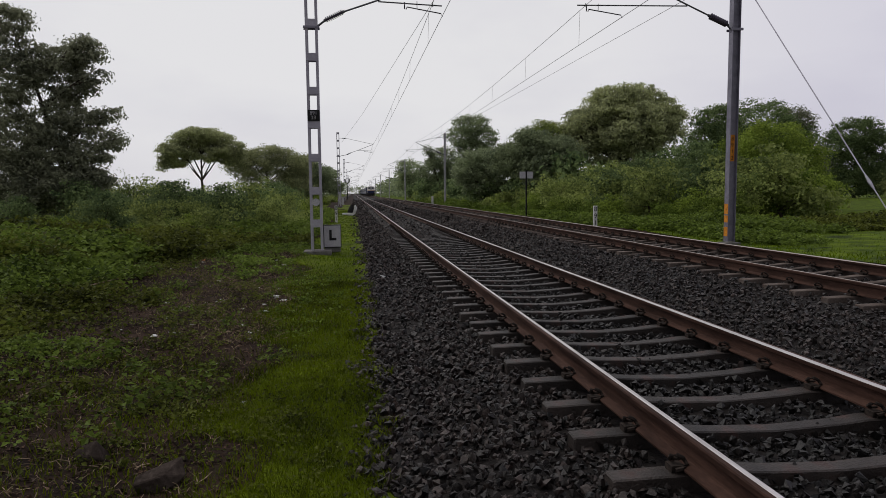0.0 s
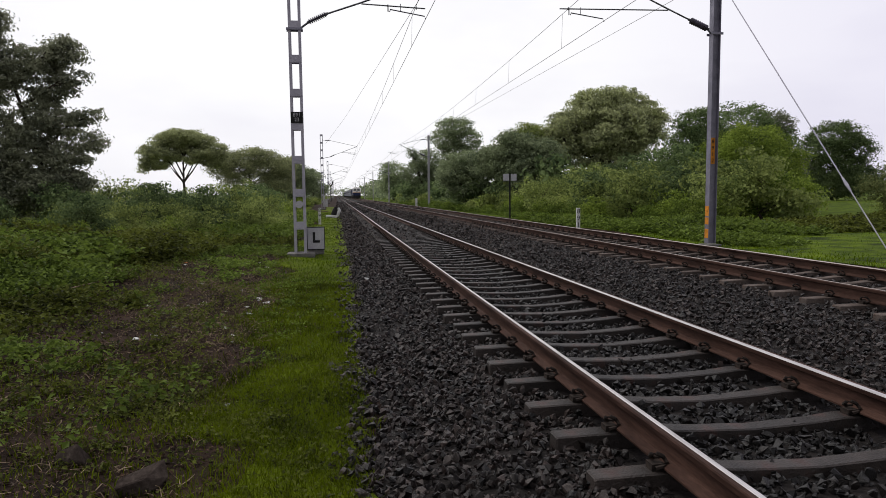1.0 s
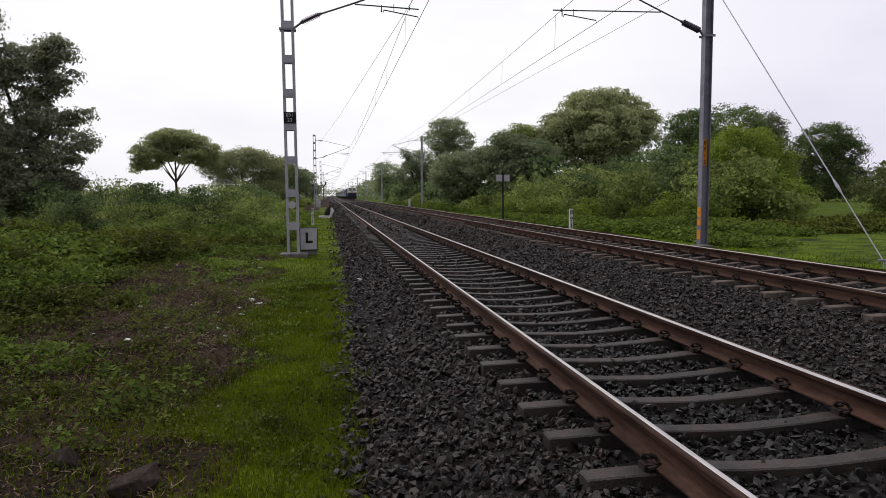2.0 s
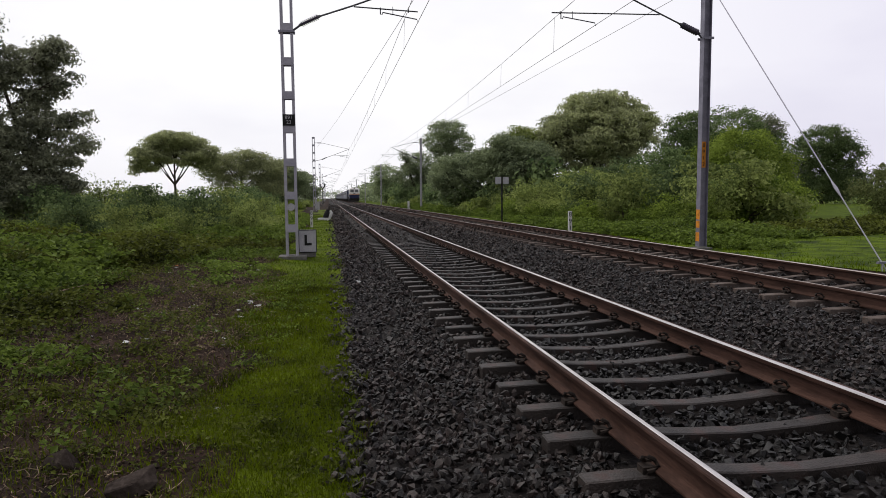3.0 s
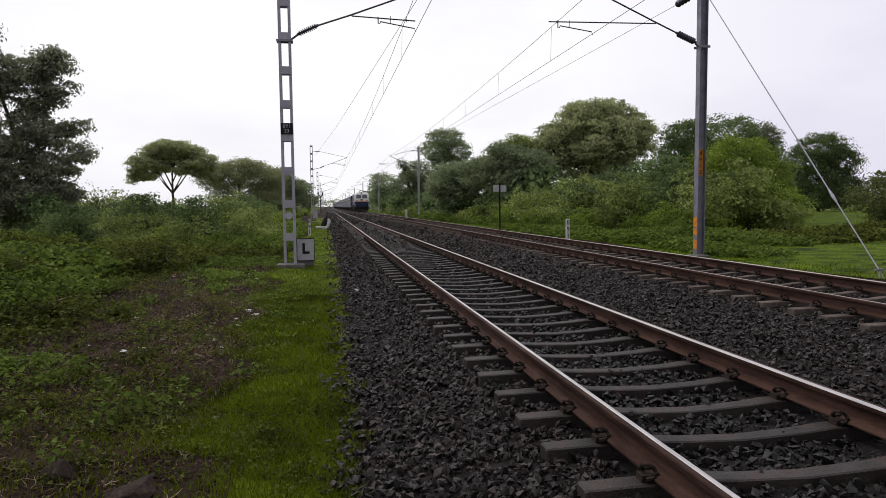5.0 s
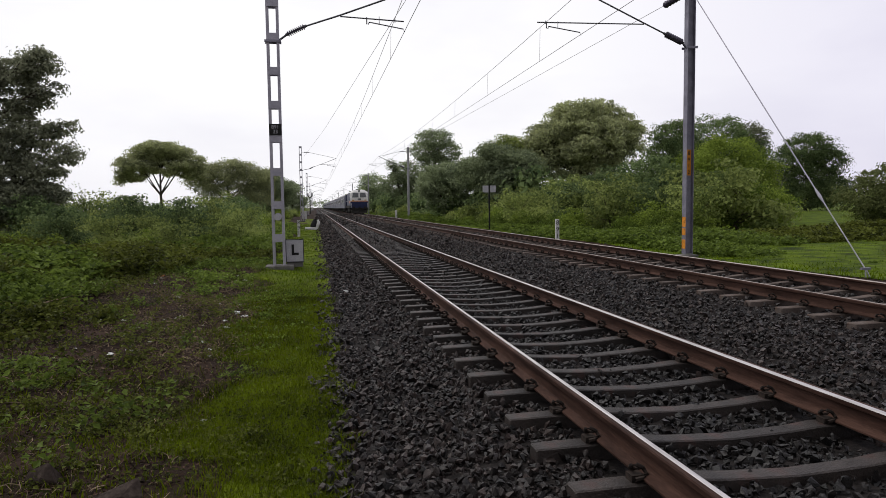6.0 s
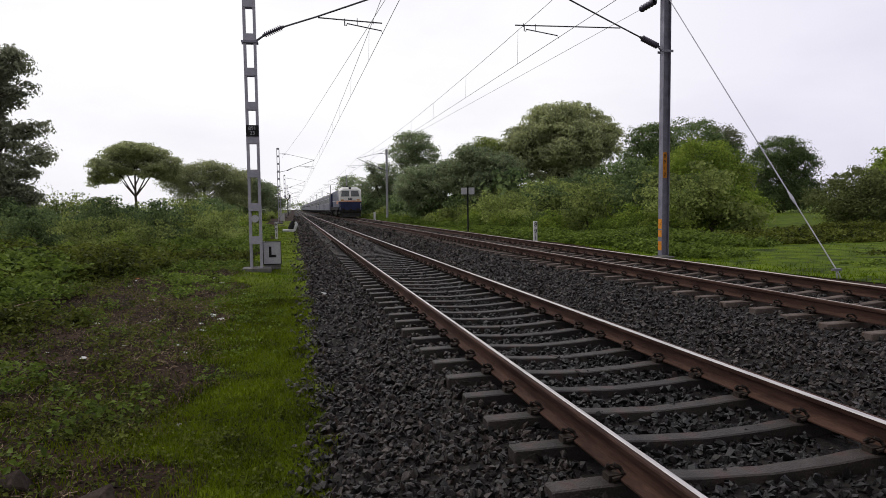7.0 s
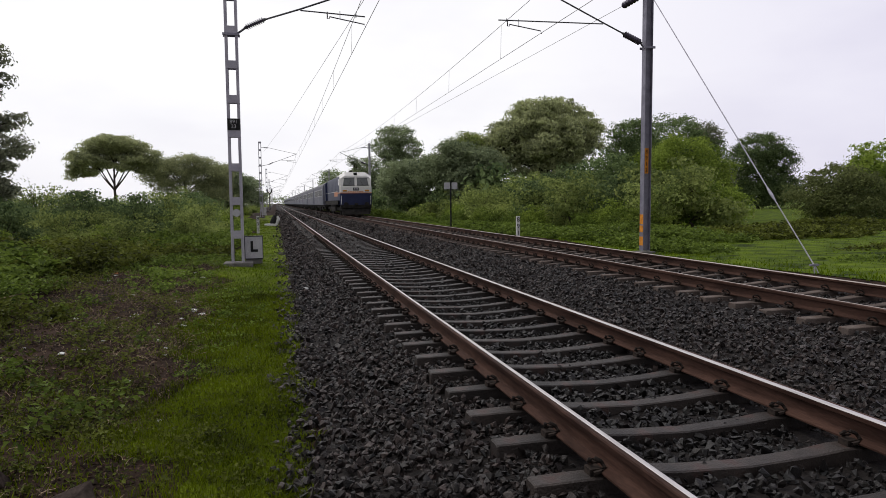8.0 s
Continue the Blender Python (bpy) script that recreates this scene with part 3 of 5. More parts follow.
def beam_mast(x, y, z, top, label, near):
    m = empty("overhead_line_mast", pose(x, y, z, 0, 0.4, 0), label, "overhead line mast", "masts along the railway")
    h = top - z
    part("foundation", boxed(-0.22, 0.22, -0.22, 0.22, -0.4, -0.02, 0.02), M_CONC, m, "low concrete foundation block")
    prof = [(-0.105, -0.1), (-0.092, -0.1), (-0.092, -0.006), (0.092, -0.006), (0.092, -0.1), (0.105, -0.1), (0.105, 0.1), (0.092, 0.1), (0.092, 0.006), (-0.092, 0.006), (-0.092, 0.1), (-0.105, 0.1)]
    b = loft([[(p, q, zz) for p, q in prof] for zz in (0, h)])
    part("column", b, M_GALV_DARK if near else M_GREYPAINT, m, "steel I-section column")
    if near:
        for za, zz, xa, xb, yf in ((2.08, 2.76, -0.05, 0.07, -0.0085), (0.72, 0.98, -0.1085, -0.1055, 0.09), (0.5, 0.68, -0.1085, -0.1055, 0.09), (0.14, 0.38, -0.1085, -0.1055, 0.09)):
            p = part("painted_band", boxed(xa, xb, (yf - 0.003) if xb > 0 else -0.09, yf, za, zz), M_ORANGE, m, "orange painted band with dark figures")
            for i in range(4 if xb > 0 else 0):
                writing("figures", "8912"[i], 0.14, pose(0.01, yf - 0.005, zz - 0.1 - i * 0.165, *FACE), M_BLACK, p)
    for q in (-0.115, 0.115):
        part("clamp_bar", boxed(-0.16, 0.16, q - 0.012, q + 0.012, 5.36 - z, 5.42 - z), M_GALV_DARK, m)
    return m


Y_MASTS = [17.0, 75.0, 133.0, 191.0, 249.0, 307.0, 365.0, 423.0]
for i, y in enumerate(Y_MASTS):
    mx = -0.88 if i == 0 else -1.43 if i == 1 else -1.5
    m = lattice_mast(mx, y, 0.0, 7.75, "battened galvanised steel mast on a concrete block" if i == 0 else "distant battened galvanised mast beside the track", i == 0)
    q = lambda x, z: (x - mx, z)
    cantilever(m, 1, (0.14, 5.3), (q(-0.54, 5.45), q(-0.14, 5.64)), q(0.7, 5.93), q(2.3, 6.53), q(2.23, 5.83), q(1.33, 5.87), q(2.24, 5.58), (0.14, 7.2))
    mx = 9.73 if i == 0 else 9.95
    m = beam_mast(mx, y, -0.02, 7.75, "weathered steel I-beam mast with orange painted bands" if i == 0 else "distant slim grey steel mast beside the track", i == 0)
    cantilever(m, -1, (-0.12, 5.42), (q(9.5, 5.55), q(9.04, 5.74)), q(8.43, 6.0), q(6.78, 6.72), q(5.56, 5.91), q(5.8, 5.9), q(6.72, 5.63), (-0.12, 7.3))


def spans(name, fx, fz, sag, r, label):
    """A wire from mast to mast; fx and fz give its place at each mast."""
    pts = []
    ys = [-41.0] + Y_MASTS
    for i in range(len(ys) - 1):
        for k in range(12):
            t = k / 12
            pts.append((fx(i) * (1 - t) + fx(i + 1) * t, ys[i] * (1 - t) + ys[i + 1] * t, fz * 1.0 - sag * 4 * t * (1 - t)))
    ob = tube(name, pts, r, M_WIRE, None, "", 5)
    return tagged(ob, label, "overhead wire", "overhead wires")


even = lambda x: (lambda i: x)
spans("contact_wire", even(2.24), 5.6, 0.0, 0.0075, "taut copper contact wire over the near track")
spans("catenary_wire", even(2.27), 6.53, 0.36, 0.0075, "sagging catenary wire over the near track")
spans("contact_wire", even(6.72), 5.63, 0.0, 0.0075, "taut copper contact wire over the far track")
spans("catenary_wire", even(6.75), 6.72, 0.42, 0.0075, "sagging catenary wire over the far track")
tagged(tube("cross_wire", [(3.6, -41, 7.0), (2.42, 17, 6.55), (0.75, 46, 6.5), (-1.05, 75, 6.75)], 0.007, M_WIRE, None, "", 5), "thin wire running across to the next mast", "overhead wire", "overhead wires")
anti = empty("anchored_wire", pose(0, 0, 0), "wire anchored through an insulator to the steel mast", "overhead wire", "overhead wires")
tube("wire", [(9.43, 17.7, 6.67), (8.0, 46, 6.22), (6.75, 75, 6.45)], 0.007, M_WIRE, anti, "", 5)
insulator((9.43, 17.7, 6.67), (9.56, 17.15, 6.75), anti, 0.095, 5, 0.8)
tube("link", [(9.56, 17.15, 6.75), (9.7, 17.0, 6.84)], 0.012, M_TUBE, anti)
for x, xc, zw, zc, sag in ((2.24, 2.27, 5.6, 6.53, 0.36), (6.72, 6.75, 5.63, 6.72, 0.42)):
    for i in range(4):
        for k in range(1, 10):
            t = (k - 0.5) / 9
            y = -41 + 58 * (i + t)
            tagged(tube("dropper", [(x, y, zw), (xc, y, zc - sag * 4 * t * (1 - t))], 0.0045, M_WIRE, None, "", 4), "thin wire dropper between catenary and contact wire", "dropper", "wire droppers")

guy = empty("guy_wire", pose(9.8, 10.97, -0.1), "steel guy rod anchoring the mast to the ground", "guy wire")
tube("rod", [(0, 0, 0.2), (-0.02, 6.0, 6.95)], 0.0125, M_GALV, guy, "", 6)
for s in (-0.09, 0.09):
    tube("anchor_leg", [(0, 0, 0.22), (s + 0.03, -0.1, -0.15)], 0.012, M_GALV, guy)
tube("turnbuckle", [(-0.004, 1.08, 1.415), (-0.005, 1.2, 1.55), (-0.005, 1.32, 1.685)], [0.018, 0.034, 0.018], M_GALV, guy)
part("anchor_plate", boxed(-0.09, 0.09, -0.03, 0.03, 0.18, 0.22, 0.005), M_GALV_DARK, guy)

# ---- trackside signs ----
sig = empty("marker_box", pose(-0.52, 17.15, 0.02), "pale grey metal marker box with a black letter", "marker box")
part("box_body", boxed(-0.21, 0.21, 0, 0.16, 0.03, 0.58, 0.012), M_GREYPAINT, sig)
part("box_foot", boxed(-0.19, 0.19, 0.02, 0.14, -0.2, 0.03), M_CONC, sig)
rim = bmesh.new()
for a in ((-0.215, -0.2, 0.03, 0.58), (0.2, 0.215, 0.03, 0.58), (-0.2, 0.2, 0.565, 0.585), (-0.2, 0.2, 0.025, 0.045)):
    box(rim, a[0], a[1], -0.004, 0.01, a[2], a[3])
part("rim", rim, M_BLACK, sig, "dark edge round the box")
b = bmesh.new()
box(b, -0.075, -0.015, -0.008, -0.003, 0.2, 0.46)
box(b, -0.015, 0.095, -0.008, -0.003, 0.2, 0.26)
part("letter_l", b, M_BLACK, sig)


def km_post(x, y, z, h, text, size, w):
    p = empty("kilometre_post", pose(x, y, z), "slim white kilometre post with black upright figures", "kilometre post", "kilometre posts")
    part("post", boxed(-w, w, -0.05, 0.05, -0.2, h, 0.01), M_WHITE, p)
    for i, c in enumerate(text):
        writing("figure", c, size, pose(0, -0.054, h - 0.13 - i * size * 1.05, *FACE), M_BLACK, p)
    return p


km_post(9.25, 25.8, -0.02, 0.78, "891", 0.25, 0.07)
km_post(-0.87, 36.0, -0.12, 0.86, "891", 0.26, 0.065)
km_post(9.6, 84.0, 0.0, 0.9, "", 0.2, 0.12)
km_post(-1.3, 92.0, -0.1, 1.0, "", 0.2, 0.15)
km_post(-1.7, 96.0, -0.1, 1.4, "", 0.2, 0.14)
brd = empty("warning_board", pose(9.75, 38.5, -0.05), "two small pale panels on a slim black post", "sign board")
part("post", boxed(-0.04, 0.04, -0.03, 0.03, -0.2, 2.55), M_BLACK, brd)
for s in (-1, 1):
    part("panel", boxed(s * 0.22 - 0.17, s * 0.22 + 0.17, -0.05, -0.032, 2.12, 2.5, 0.004), M_GREYPAINT, brd, "pale square panel")
mk = empty("painted_stones", pose(-0.1, 46.0, -0.12), "white painted marker stones leaning on a dark drum", "marker stone")
part("slab", boxed(-0.62, 0.12, -0.12, 0.12, -0.05, 0.2, 0.05), M_WHITE, mk)
v, f = tube_arrays([(0.1, 0, 0.05), (0.2, 0, 0.3), (0.27, 0, 0.52), (0.2, 0, 0.68)], [0.09, 0.1, 0.1, 0.06], 8)
part("leaning_stone", quick("leaning_stone", v, f, M_WHITE, True), None, mk)
v, f = tube_arrays([(-0.06, 0.12, 0.1), (-0.06, 0.12, 0.3), (-0.02, 0.12, 0.5), (0.04, 0.12, 0.74)], [0.2, 0.22, 0.17, 0.08], 9)
part("dark_drum", quick("dark_drum", v, f, M_BLACK, True), None, mk)
sg = empty("signal_post", pose(-1.25, 165.0, -0.1), "dark signal post with a forked head", "signal")
tube("post", [(0, 0, 0), (0, 0, 3.9)], 0.11, M_BLACK, sg)
for s in (-1, 1):
    tube("lamp_case", [(s * 0.05, 0, 3.7), (s * 0.45, 0, 4.2), (s * 0.5, 0, 4.75)], [0.12, 0.16, 0.2], M_BLACK, sg)

# ---- vegetation ----


def leaves(P, size, r, up=0.5, long=1.7, fold=0.25, out=None):
    """Folded four-cornered leaves at the points P, facing up, or outwards from their clump."""
    n = len(P)
    N = r.normal(size=(n, 3))
    if out is None:
        N[:, 2] = np.abs(N[:, 2]) + up
    else:
        N = N * 0.4 + out * 0.9 + np.array([0, 0, 0.45])
    N /= np.linalg.norm(N, axis=1)[:, None]
    T = np.cross(N, r.normal(size=(n, 3)))
    T /= np.linalg.norm(T, axis=1)[:, None] + 1e-9
    B = np.cross(N, T)
    s = (size * r.uniform(0.6, 1.4, n))[:, None]
    V = np.stack([P - T * s * long * 0.5, P + B * s * 0.5 + N * s * fold, P + T * s * long * 0.5, P - B * s * 0.5 + N * s * fold], 1).reshape(-1, 3)
    i = np.arange(n)[:, None] * 4
    F = np.concatenate([i + [[0, 1, 2]], i + [[0, 2, 3]]], 0)
    return V, F


def crown_points(lobes, clumps, per, spread, r):
    """Leaf places in clumps on and inside the lobes, denser outside, with gaps between."""
    vol = np.array([a[3] * a[4] * a[5] for a in lobes]) ** 0.72
    pick = r.choice(len(lobes), clumps, p=vol / vol.sum())
    L = np.array(lobes)[pick]
    d = r.normal(size=(clumps, 3))
    d /= np.linalg.norm(d, axis=1)[:, None]
    rad = r.uniform(0.25, 1.0, clumps) ** 0.45 * r.uniform(0.82, 1.12, clumps)
    c = L[:, :3] + d * rad[:, None] * L[:, 3:6]
    size = spread * r.uniform(0.5, 1.3, clumps)
    u = np.clip(r.normal(size=(clumps, per, 3)), -1.5, 1.5)
    o = u * size[:, None, None] * np.array([1, 1, 0.42])
    return c, (c[:, None, :] + o).reshape(-1, 3), u.reshape(-1, 3)


def tree(name, x, y, z, lobes, material, clumps, per, spread, leaf, label, trunk=0.2, fork=0.35, seed=1, up=0.8, category="tree", group="trees", long=1.7, steep=0.75, fine=1.6):
    """Tapered trunk, limbs to every lobe, twigs into the crown, and the crown's leaves. Lobes are centre and radii from the foot."""
    r = np.random.default_rng(seed)
    t = empty(name, pose(x, y, z), label, category, group)
    c, P, out = crown_points(lobes, int(clumps * fine ** 0.35 / 1.6), int(per * fine * 1.6), spread * 1.35, r)
    hi = max(lobes, key=lambda l: l[2])
    f0 = Vector((hi[0] * 0.25, hi[1] * 0.25, hi[2] * fork))
    end = Vector(hi[:3])
    spine = [Vector((0, 0, -0.25)), Vector((f0.x * 0.3 + 0.05, f0.y * 0.3, f0.z * 0.5)), f0, f0.lerp(end, 0.5) + Vector((r.uniform(-0.15, 0.15), 0, 0)), end]
    tubes = [tube_arrays(spine, [trunk * 1.35, trunk, trunk * 0.8, trunk * 0.45, trunk * 0.15], 8)]
    for number, l in enumerate(lobes):
        e = Vector(l[:3])
        if 0.1 < trunk < 0.16 and number > 7:
            continue
        if l is hi:
            mid = spine[3]
        else:
            z = min(max(f0.z, e.z - steep * math.hypot(e.x - f0.x, e.y - f0.y) - 0.2), end.z * 0.9)
            k = (z - f0.z) / max(end.z - f0.z, 0.01)
            root = f0.lerp(end, k)
            mid = root.lerp(e, 0.55) + Vector((r.uniform(-0.2, 0.2), r.uniform(-0.2, 0.2), 0.08 * (e - root).length))
            w = trunk * (0.5 - 0.3 * k) * (1.0 if steep < 1 else 1.35)
            tubes.append(tube_arrays([root, root.lerp(mid, 0.5) + Vector((r.uniform(-0.1, 0.1), 0, -0.05)), mid, e], [w, w * 0.75, w * 0.5, w * 0.2], 6))
        near = c[np.linalg.norm((c - np.array(l[:3])) / np.array(l[3:6]), axis=1) < 1.2]
        for q in near[:9 if trunk > 0.07 else 2]:
            tubes.append(tube_arrays([mid, mid.lerp(Vector(q), 0.55) + Vector((0, 0, 0.08)), Vector(q)], [trunk * 0.16, trunk * 0.1, trunk * 0.04], 4))
    part("trunk", quick("trunk", *merge(tubes), M_BARK, True), None, t, "dark branching trunk")
    v, f = leaves(P, leaf * fine ** -0.47, r, up, long, out=out)
    part("crown", quick("crown", v, f, material), None, t)
    return t


def lobed(w, d, h, z0, n, r, flat=0.6):
    """n overlapping lobes filling a crown w wide, d deep, from z0 to h."""
    out = []
    for i in range(n):
        a = 2 * math.pi * i / n + r.uniform(0, 1)
        k = r.uniform(0.3, 0.62)
        zz = z0 + (h - z0) * r.uniform(0.3, 0.72)
        out.append((w / 2 * k * math.cos(a), d / 2 * k * math.sin(a), zz, w * r.uniform(0.2, 0.3), d * r.uniform(0.2, 0.3), (h - z0) * r.uniform(0.24, 0.34) * flat / 0.6))
    out.append((0, 0, h - (h - z0) * 0.32, w * 0.26, d * 0.26, (h - z0) * 0.3))
    return out


def fan(n, x, w, h0, h1, seed, thick=0.45, wide=1.0):
    """n flat sprays of foliage set in tiers under a dome w wide, from h0 to h1."""
    r, out = random.Random(seed), []
    while len(out) < n:
        u, v = r.uniform(-1, 1), r.uniform(-1, 1)
        if u * u + v * v < 1:
            z = h0 + (h1 - h0) * math.sqrt(1 - 0.8 * (u * u + v * v)) * (1.0 if len(out) % 3 else r.uniform(0.4, 0.9))
            k = r.uniform(0.07, 0.13) * w * wide
            out.append((x + u * w * 0.46, v * w * 0.3, z - thick, k, k, thick * r.uniform(0.8, 1.4)))
    return out


R = random.Random(11)
# broad acacia behind the far track
tree("acacia_tree", 24.0, 55, -0.1, [(-1.6, 0, 8.0, 2.9, 2.6, 1.5), (-3.8, 0.5, 6.9, 2.4, 2.6, 1.6), (0.6, 0, 7.2, 2.5, 2.4, 1.4), (-1.4, -1, 5.7, 3.6, 2.4, 1.7), (-5.4, 0, 5.4, 2.2, 2.2, 1.6), (-2.2, -0.5, 4.0, 3.8, 2.4, 1.5)] + fan(64, -1.8, 11.6, 3.0, 10.1, 2, 0.65, 0.7), M_LEAF_ACACIA, 3600, 15, 0.23, 0.12, "broad feathery acacia tree with pale grey-green crown", 0.28, 0.3, 2, long=2.6)
tree("acacia_tree", 13.8, 52, -0.1, [(0, 0, 4.9, 1.9, 2, 1.2), (-1.8, 0.4, 3.9, 1.7, 2, 1.3), (1.8, 0, 4.3, 1.9, 2, 1.3), (0.5, -1, 3.2, 2.4, 2, 1.4)] + fan(12, 0, 6.6, 2.4, 6.4, 3), M_LEAF_HAZED, 1300, 14, 0.28, 0.12, "leafy green tree in the hedge beyond the far track", 0.2, 0.3, 3, long=2.0)
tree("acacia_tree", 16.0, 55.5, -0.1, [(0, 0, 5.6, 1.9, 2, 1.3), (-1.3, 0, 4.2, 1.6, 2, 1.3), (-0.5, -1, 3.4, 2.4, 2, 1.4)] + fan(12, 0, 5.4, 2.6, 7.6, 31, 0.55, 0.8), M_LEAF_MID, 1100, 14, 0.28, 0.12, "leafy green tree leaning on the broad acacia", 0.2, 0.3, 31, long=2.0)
tree("acacia_tree", 11.9, 62, -0.1, [(0, 0, 4.1, 1.9, 2, 1.3), (-1.2, 0.4, 3.3, 1.7, 2, 1.4), (1.6, 0, 4.1, 2.0, 2, 1.4), (0, 0, 2.2, 2.4, 2, 1.4)] + fan(10, 0, 6.2, 2.0, 5.7, 4), M_LEAF_HAZED, 1100, 14, 0.28, 0.12, "leafy green tree in the hedge beyond the far track", 0.2, 0.3, 4, long=2.0)
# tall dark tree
tree("tall_tree", 15.4, 90, 0, [(0, 0, 10.0, 2.4, 2.4, 1.5), (-1.3, 0, 8.4, 2.0, 2, 1.6), (1.7, 0, 8.2, 1.9, 2, 1.5), (0.1, 0, 6.6, 2.3, 2, 1.4), (0.5, 0, 4.4, 2.6, 2.4, 2)], M_LEAF_HAZED, 1116, 14, 0.29, 0.14, "tall dark-leaved tree above the hedge", 0.3, 0.3, 5, fine=1.2)
tree("tall_tree", 13.6, 104, 0, [(0, 0, 6.2, 2.6, 2.4, 2.0), (-1.6, 0, 4.6, 2.2, 2, 2.0), (1.7, 0, 4.2, 2.2, 2, 2.0), (-2.2, 0, 7.6, 0.7, 0.7, 0.9)], M_LEAF_HAZED, 936, 14, 0.29, 0.14, "dense dark-leaved tree beside the railway", 0.3, 0.3, 6, fine=1.2)
tree("tall_tree", 13.0, 160, 0, [(0, 0, 6.4, 3.4, 3, 2.6), (0.5, 0, 3.5, 3.6, 3, 2.6)], M_LEAF_HAZED, 756, 12, 0.38, 0.19, "rounded dark tree far along the railway", 0.3, 0.25, 7, fine=1.2)
# trees on the field side
tree("field_tree", 37.3, 60, 0, [(0, 0, 7.5, 3.2, 3, 1.9), (-2.6, 0, 5.5, 2.4, 2.4, 2), (2.8, 0, 5.5, 2.4, 2.4, 2), (0, 0, 4, 3.6, 3, 2)], M_LEAF_DEEP, 1008, 14, 0.31, 0.14, "dense dark green tree at the field edge", 0.3, 0.25, 8)
tree("field_tree", 31.2, 57, 0, [(0, 0, 7.2, 2.0, 2, 1.4), (-0.6, 0, 5.2, 2.2, 2, 1.8), (0.8, 0, 3.8, 2.2, 2, 1.8)], M_LEAF_DEEP, 684, 14, 0.29, 0.14, "dense dark green tree at the field edge", 0.3, 0.25, 9)
tree("field_tree", 41.2, 61, 0, [(0, 0, 7.2, 1.9, 2, 1.6), (-1, 0, 4.8, 2.6, 2, 1.8), (0.8, 0, 3.2, 2.6, 2, 1.8)], M_LEAF_DARK, 756, 14, 0.29, 0.14, "dense dark green tree at the field edge", 0.3, 0.25, 10)
tree("field_tree", 61.0, 78, 0, [(0, 0, 7.8, 3.2, 3, 2.0), (-2.8, 0, 5.8, 2.8, 2.4, 2.2), (3.0, 0, 6.2, 2.6, 2.4, 2.0), (0, 0, 3.6, 4.6, 3, 2.6), (-3.5, 0, 2.2, 3.0, 2.4, 2.0), (3.6, 0, 2.4, 3.0, 2.4, 2.2), (0, -1, 1.8, 4.0, 2.4, 1.8)], M_LEAF_DEEP, 2000, 14, 0.34, 0.16, "rounded dark tree across the field", 0.3, 0.25, 12)
# bright rounded tree behind the steel mast, and the dark shrub beside it
tree("rounded_tree", 24.8, 39, -0.05, [(0, 0, 4.2, 2.0, 2, 1.25), (-1.6, 0, 3.2, 1.7, 1.8, 1.4), (1.8, 0, 3.0, 1.7, 1.8, 1.4), (0.2, -0.8, 2.2, 2.6, 2, 1.7), (-0.4, -0.5, 1.2, 3.0, 2, 1.2)], M_LEAF_YELLOW, 800, 15, 0.26, 0.125, "rounded yellow-green tree at the edge of the field", 0.16, 0.25, 13, fine=2.4)
tree("rounded_tree", 20.2, 40, -0.05, [(0, 0, 3.0, 1.8, 1.8, 1.5), (-1.2, 0, 2.2, 1.5, 1.6, 1.5), (1.2, 0, 2.3, 1.5, 1.6, 1.4), (0, -0.4, 1.2, 2.3, 1.8, 1.2)], M_LEAF_DEEP, 520, 14, 0.24, 0.12, "dense deep green shrubby tree in the hedge", 0.14, 0.25, 14)
tree("rounded_tree", 20.3, 29.5, -0.05, [(0, 0, 1.5, 1.4, 1.2, 0.7), (-0.9, 0, 1.0, 1.1, 1, 0.8), (1.0, 0, 1.0, 1.1, 1, 0.8)], M_LEAF_YELLOW, 330, 14, 0.18, 0.09, "bright green bush on the grass", 0.08, 0.2, 15)
tree("rounded_tree", 31.0, 33, -0.05, [(0, 0, 2.3, 1.8, 1.6, 1.0), (-1.6, 0, 1.6, 1.6, 1.6, 1.0), (1.6, 0, 1.9, 1.6, 1.6, 1.1), (0, -0.5, 0.9, 2.8, 1.6, 0.9)], M_LEAF_THORN, 520, 14, 0.22, 0.11, "dull olive thorny shrub thicket on the grass", 0.1, 0.2, 16)
tree("rounded_tree", 38.0, 37, -0.05, [(0, 0, 3.6, 2.0, 1.8, 1.4), (-1.4, 0, 2.6, 1.8, 1.8, 1.4), (1.4, 0, 2.6, 1.8, 1.8, 1.4), (0, 0, 1.2, 2.6, 2, 1.2)], M_LEAF_YELLOW, 520, 14, 0.26, 0.13, "tall bright green shrub at the field edge", 0.12, 0.2, 17)
# left side
TIERS = [(100, 105, 28, 16), (58, 112, 30, 20), (118, 150, 22, 12), (70, 165, 30, 18), (128, 214, 28, 11), (85, 230, 34, 16), (138, 262, 28, 11), (92, 290, 40, 18), (38, 205, 36, 26), (18, 280, 42, 30), (10, 130, 36, 26), (-45, 150, 45, 36), (-50, 260, 50, 45), (60, 345, 55, 24), (0, 350, 55, 28), (112, 335, 32, 14), (-40, 60, 34, 26), (-60, 350, 50, 36)]
tree("dark_tree", -11.2, 30.5, -0.15, [(0.6 + (a - 100) * 0.0196, 0.3 * math.sin(a), 7.75 - (b - 85) * 0.0223, c * 0.0215, c * 0.0215, d * 0.037) for a, b, c, d in TIERS], M_LEAF_DARK, 1700, 13, 0.16, 0.1, "dark spreading tree with drooping leafy branches", 0.15, 0.3, 21, fine=2.2, long=2.0)
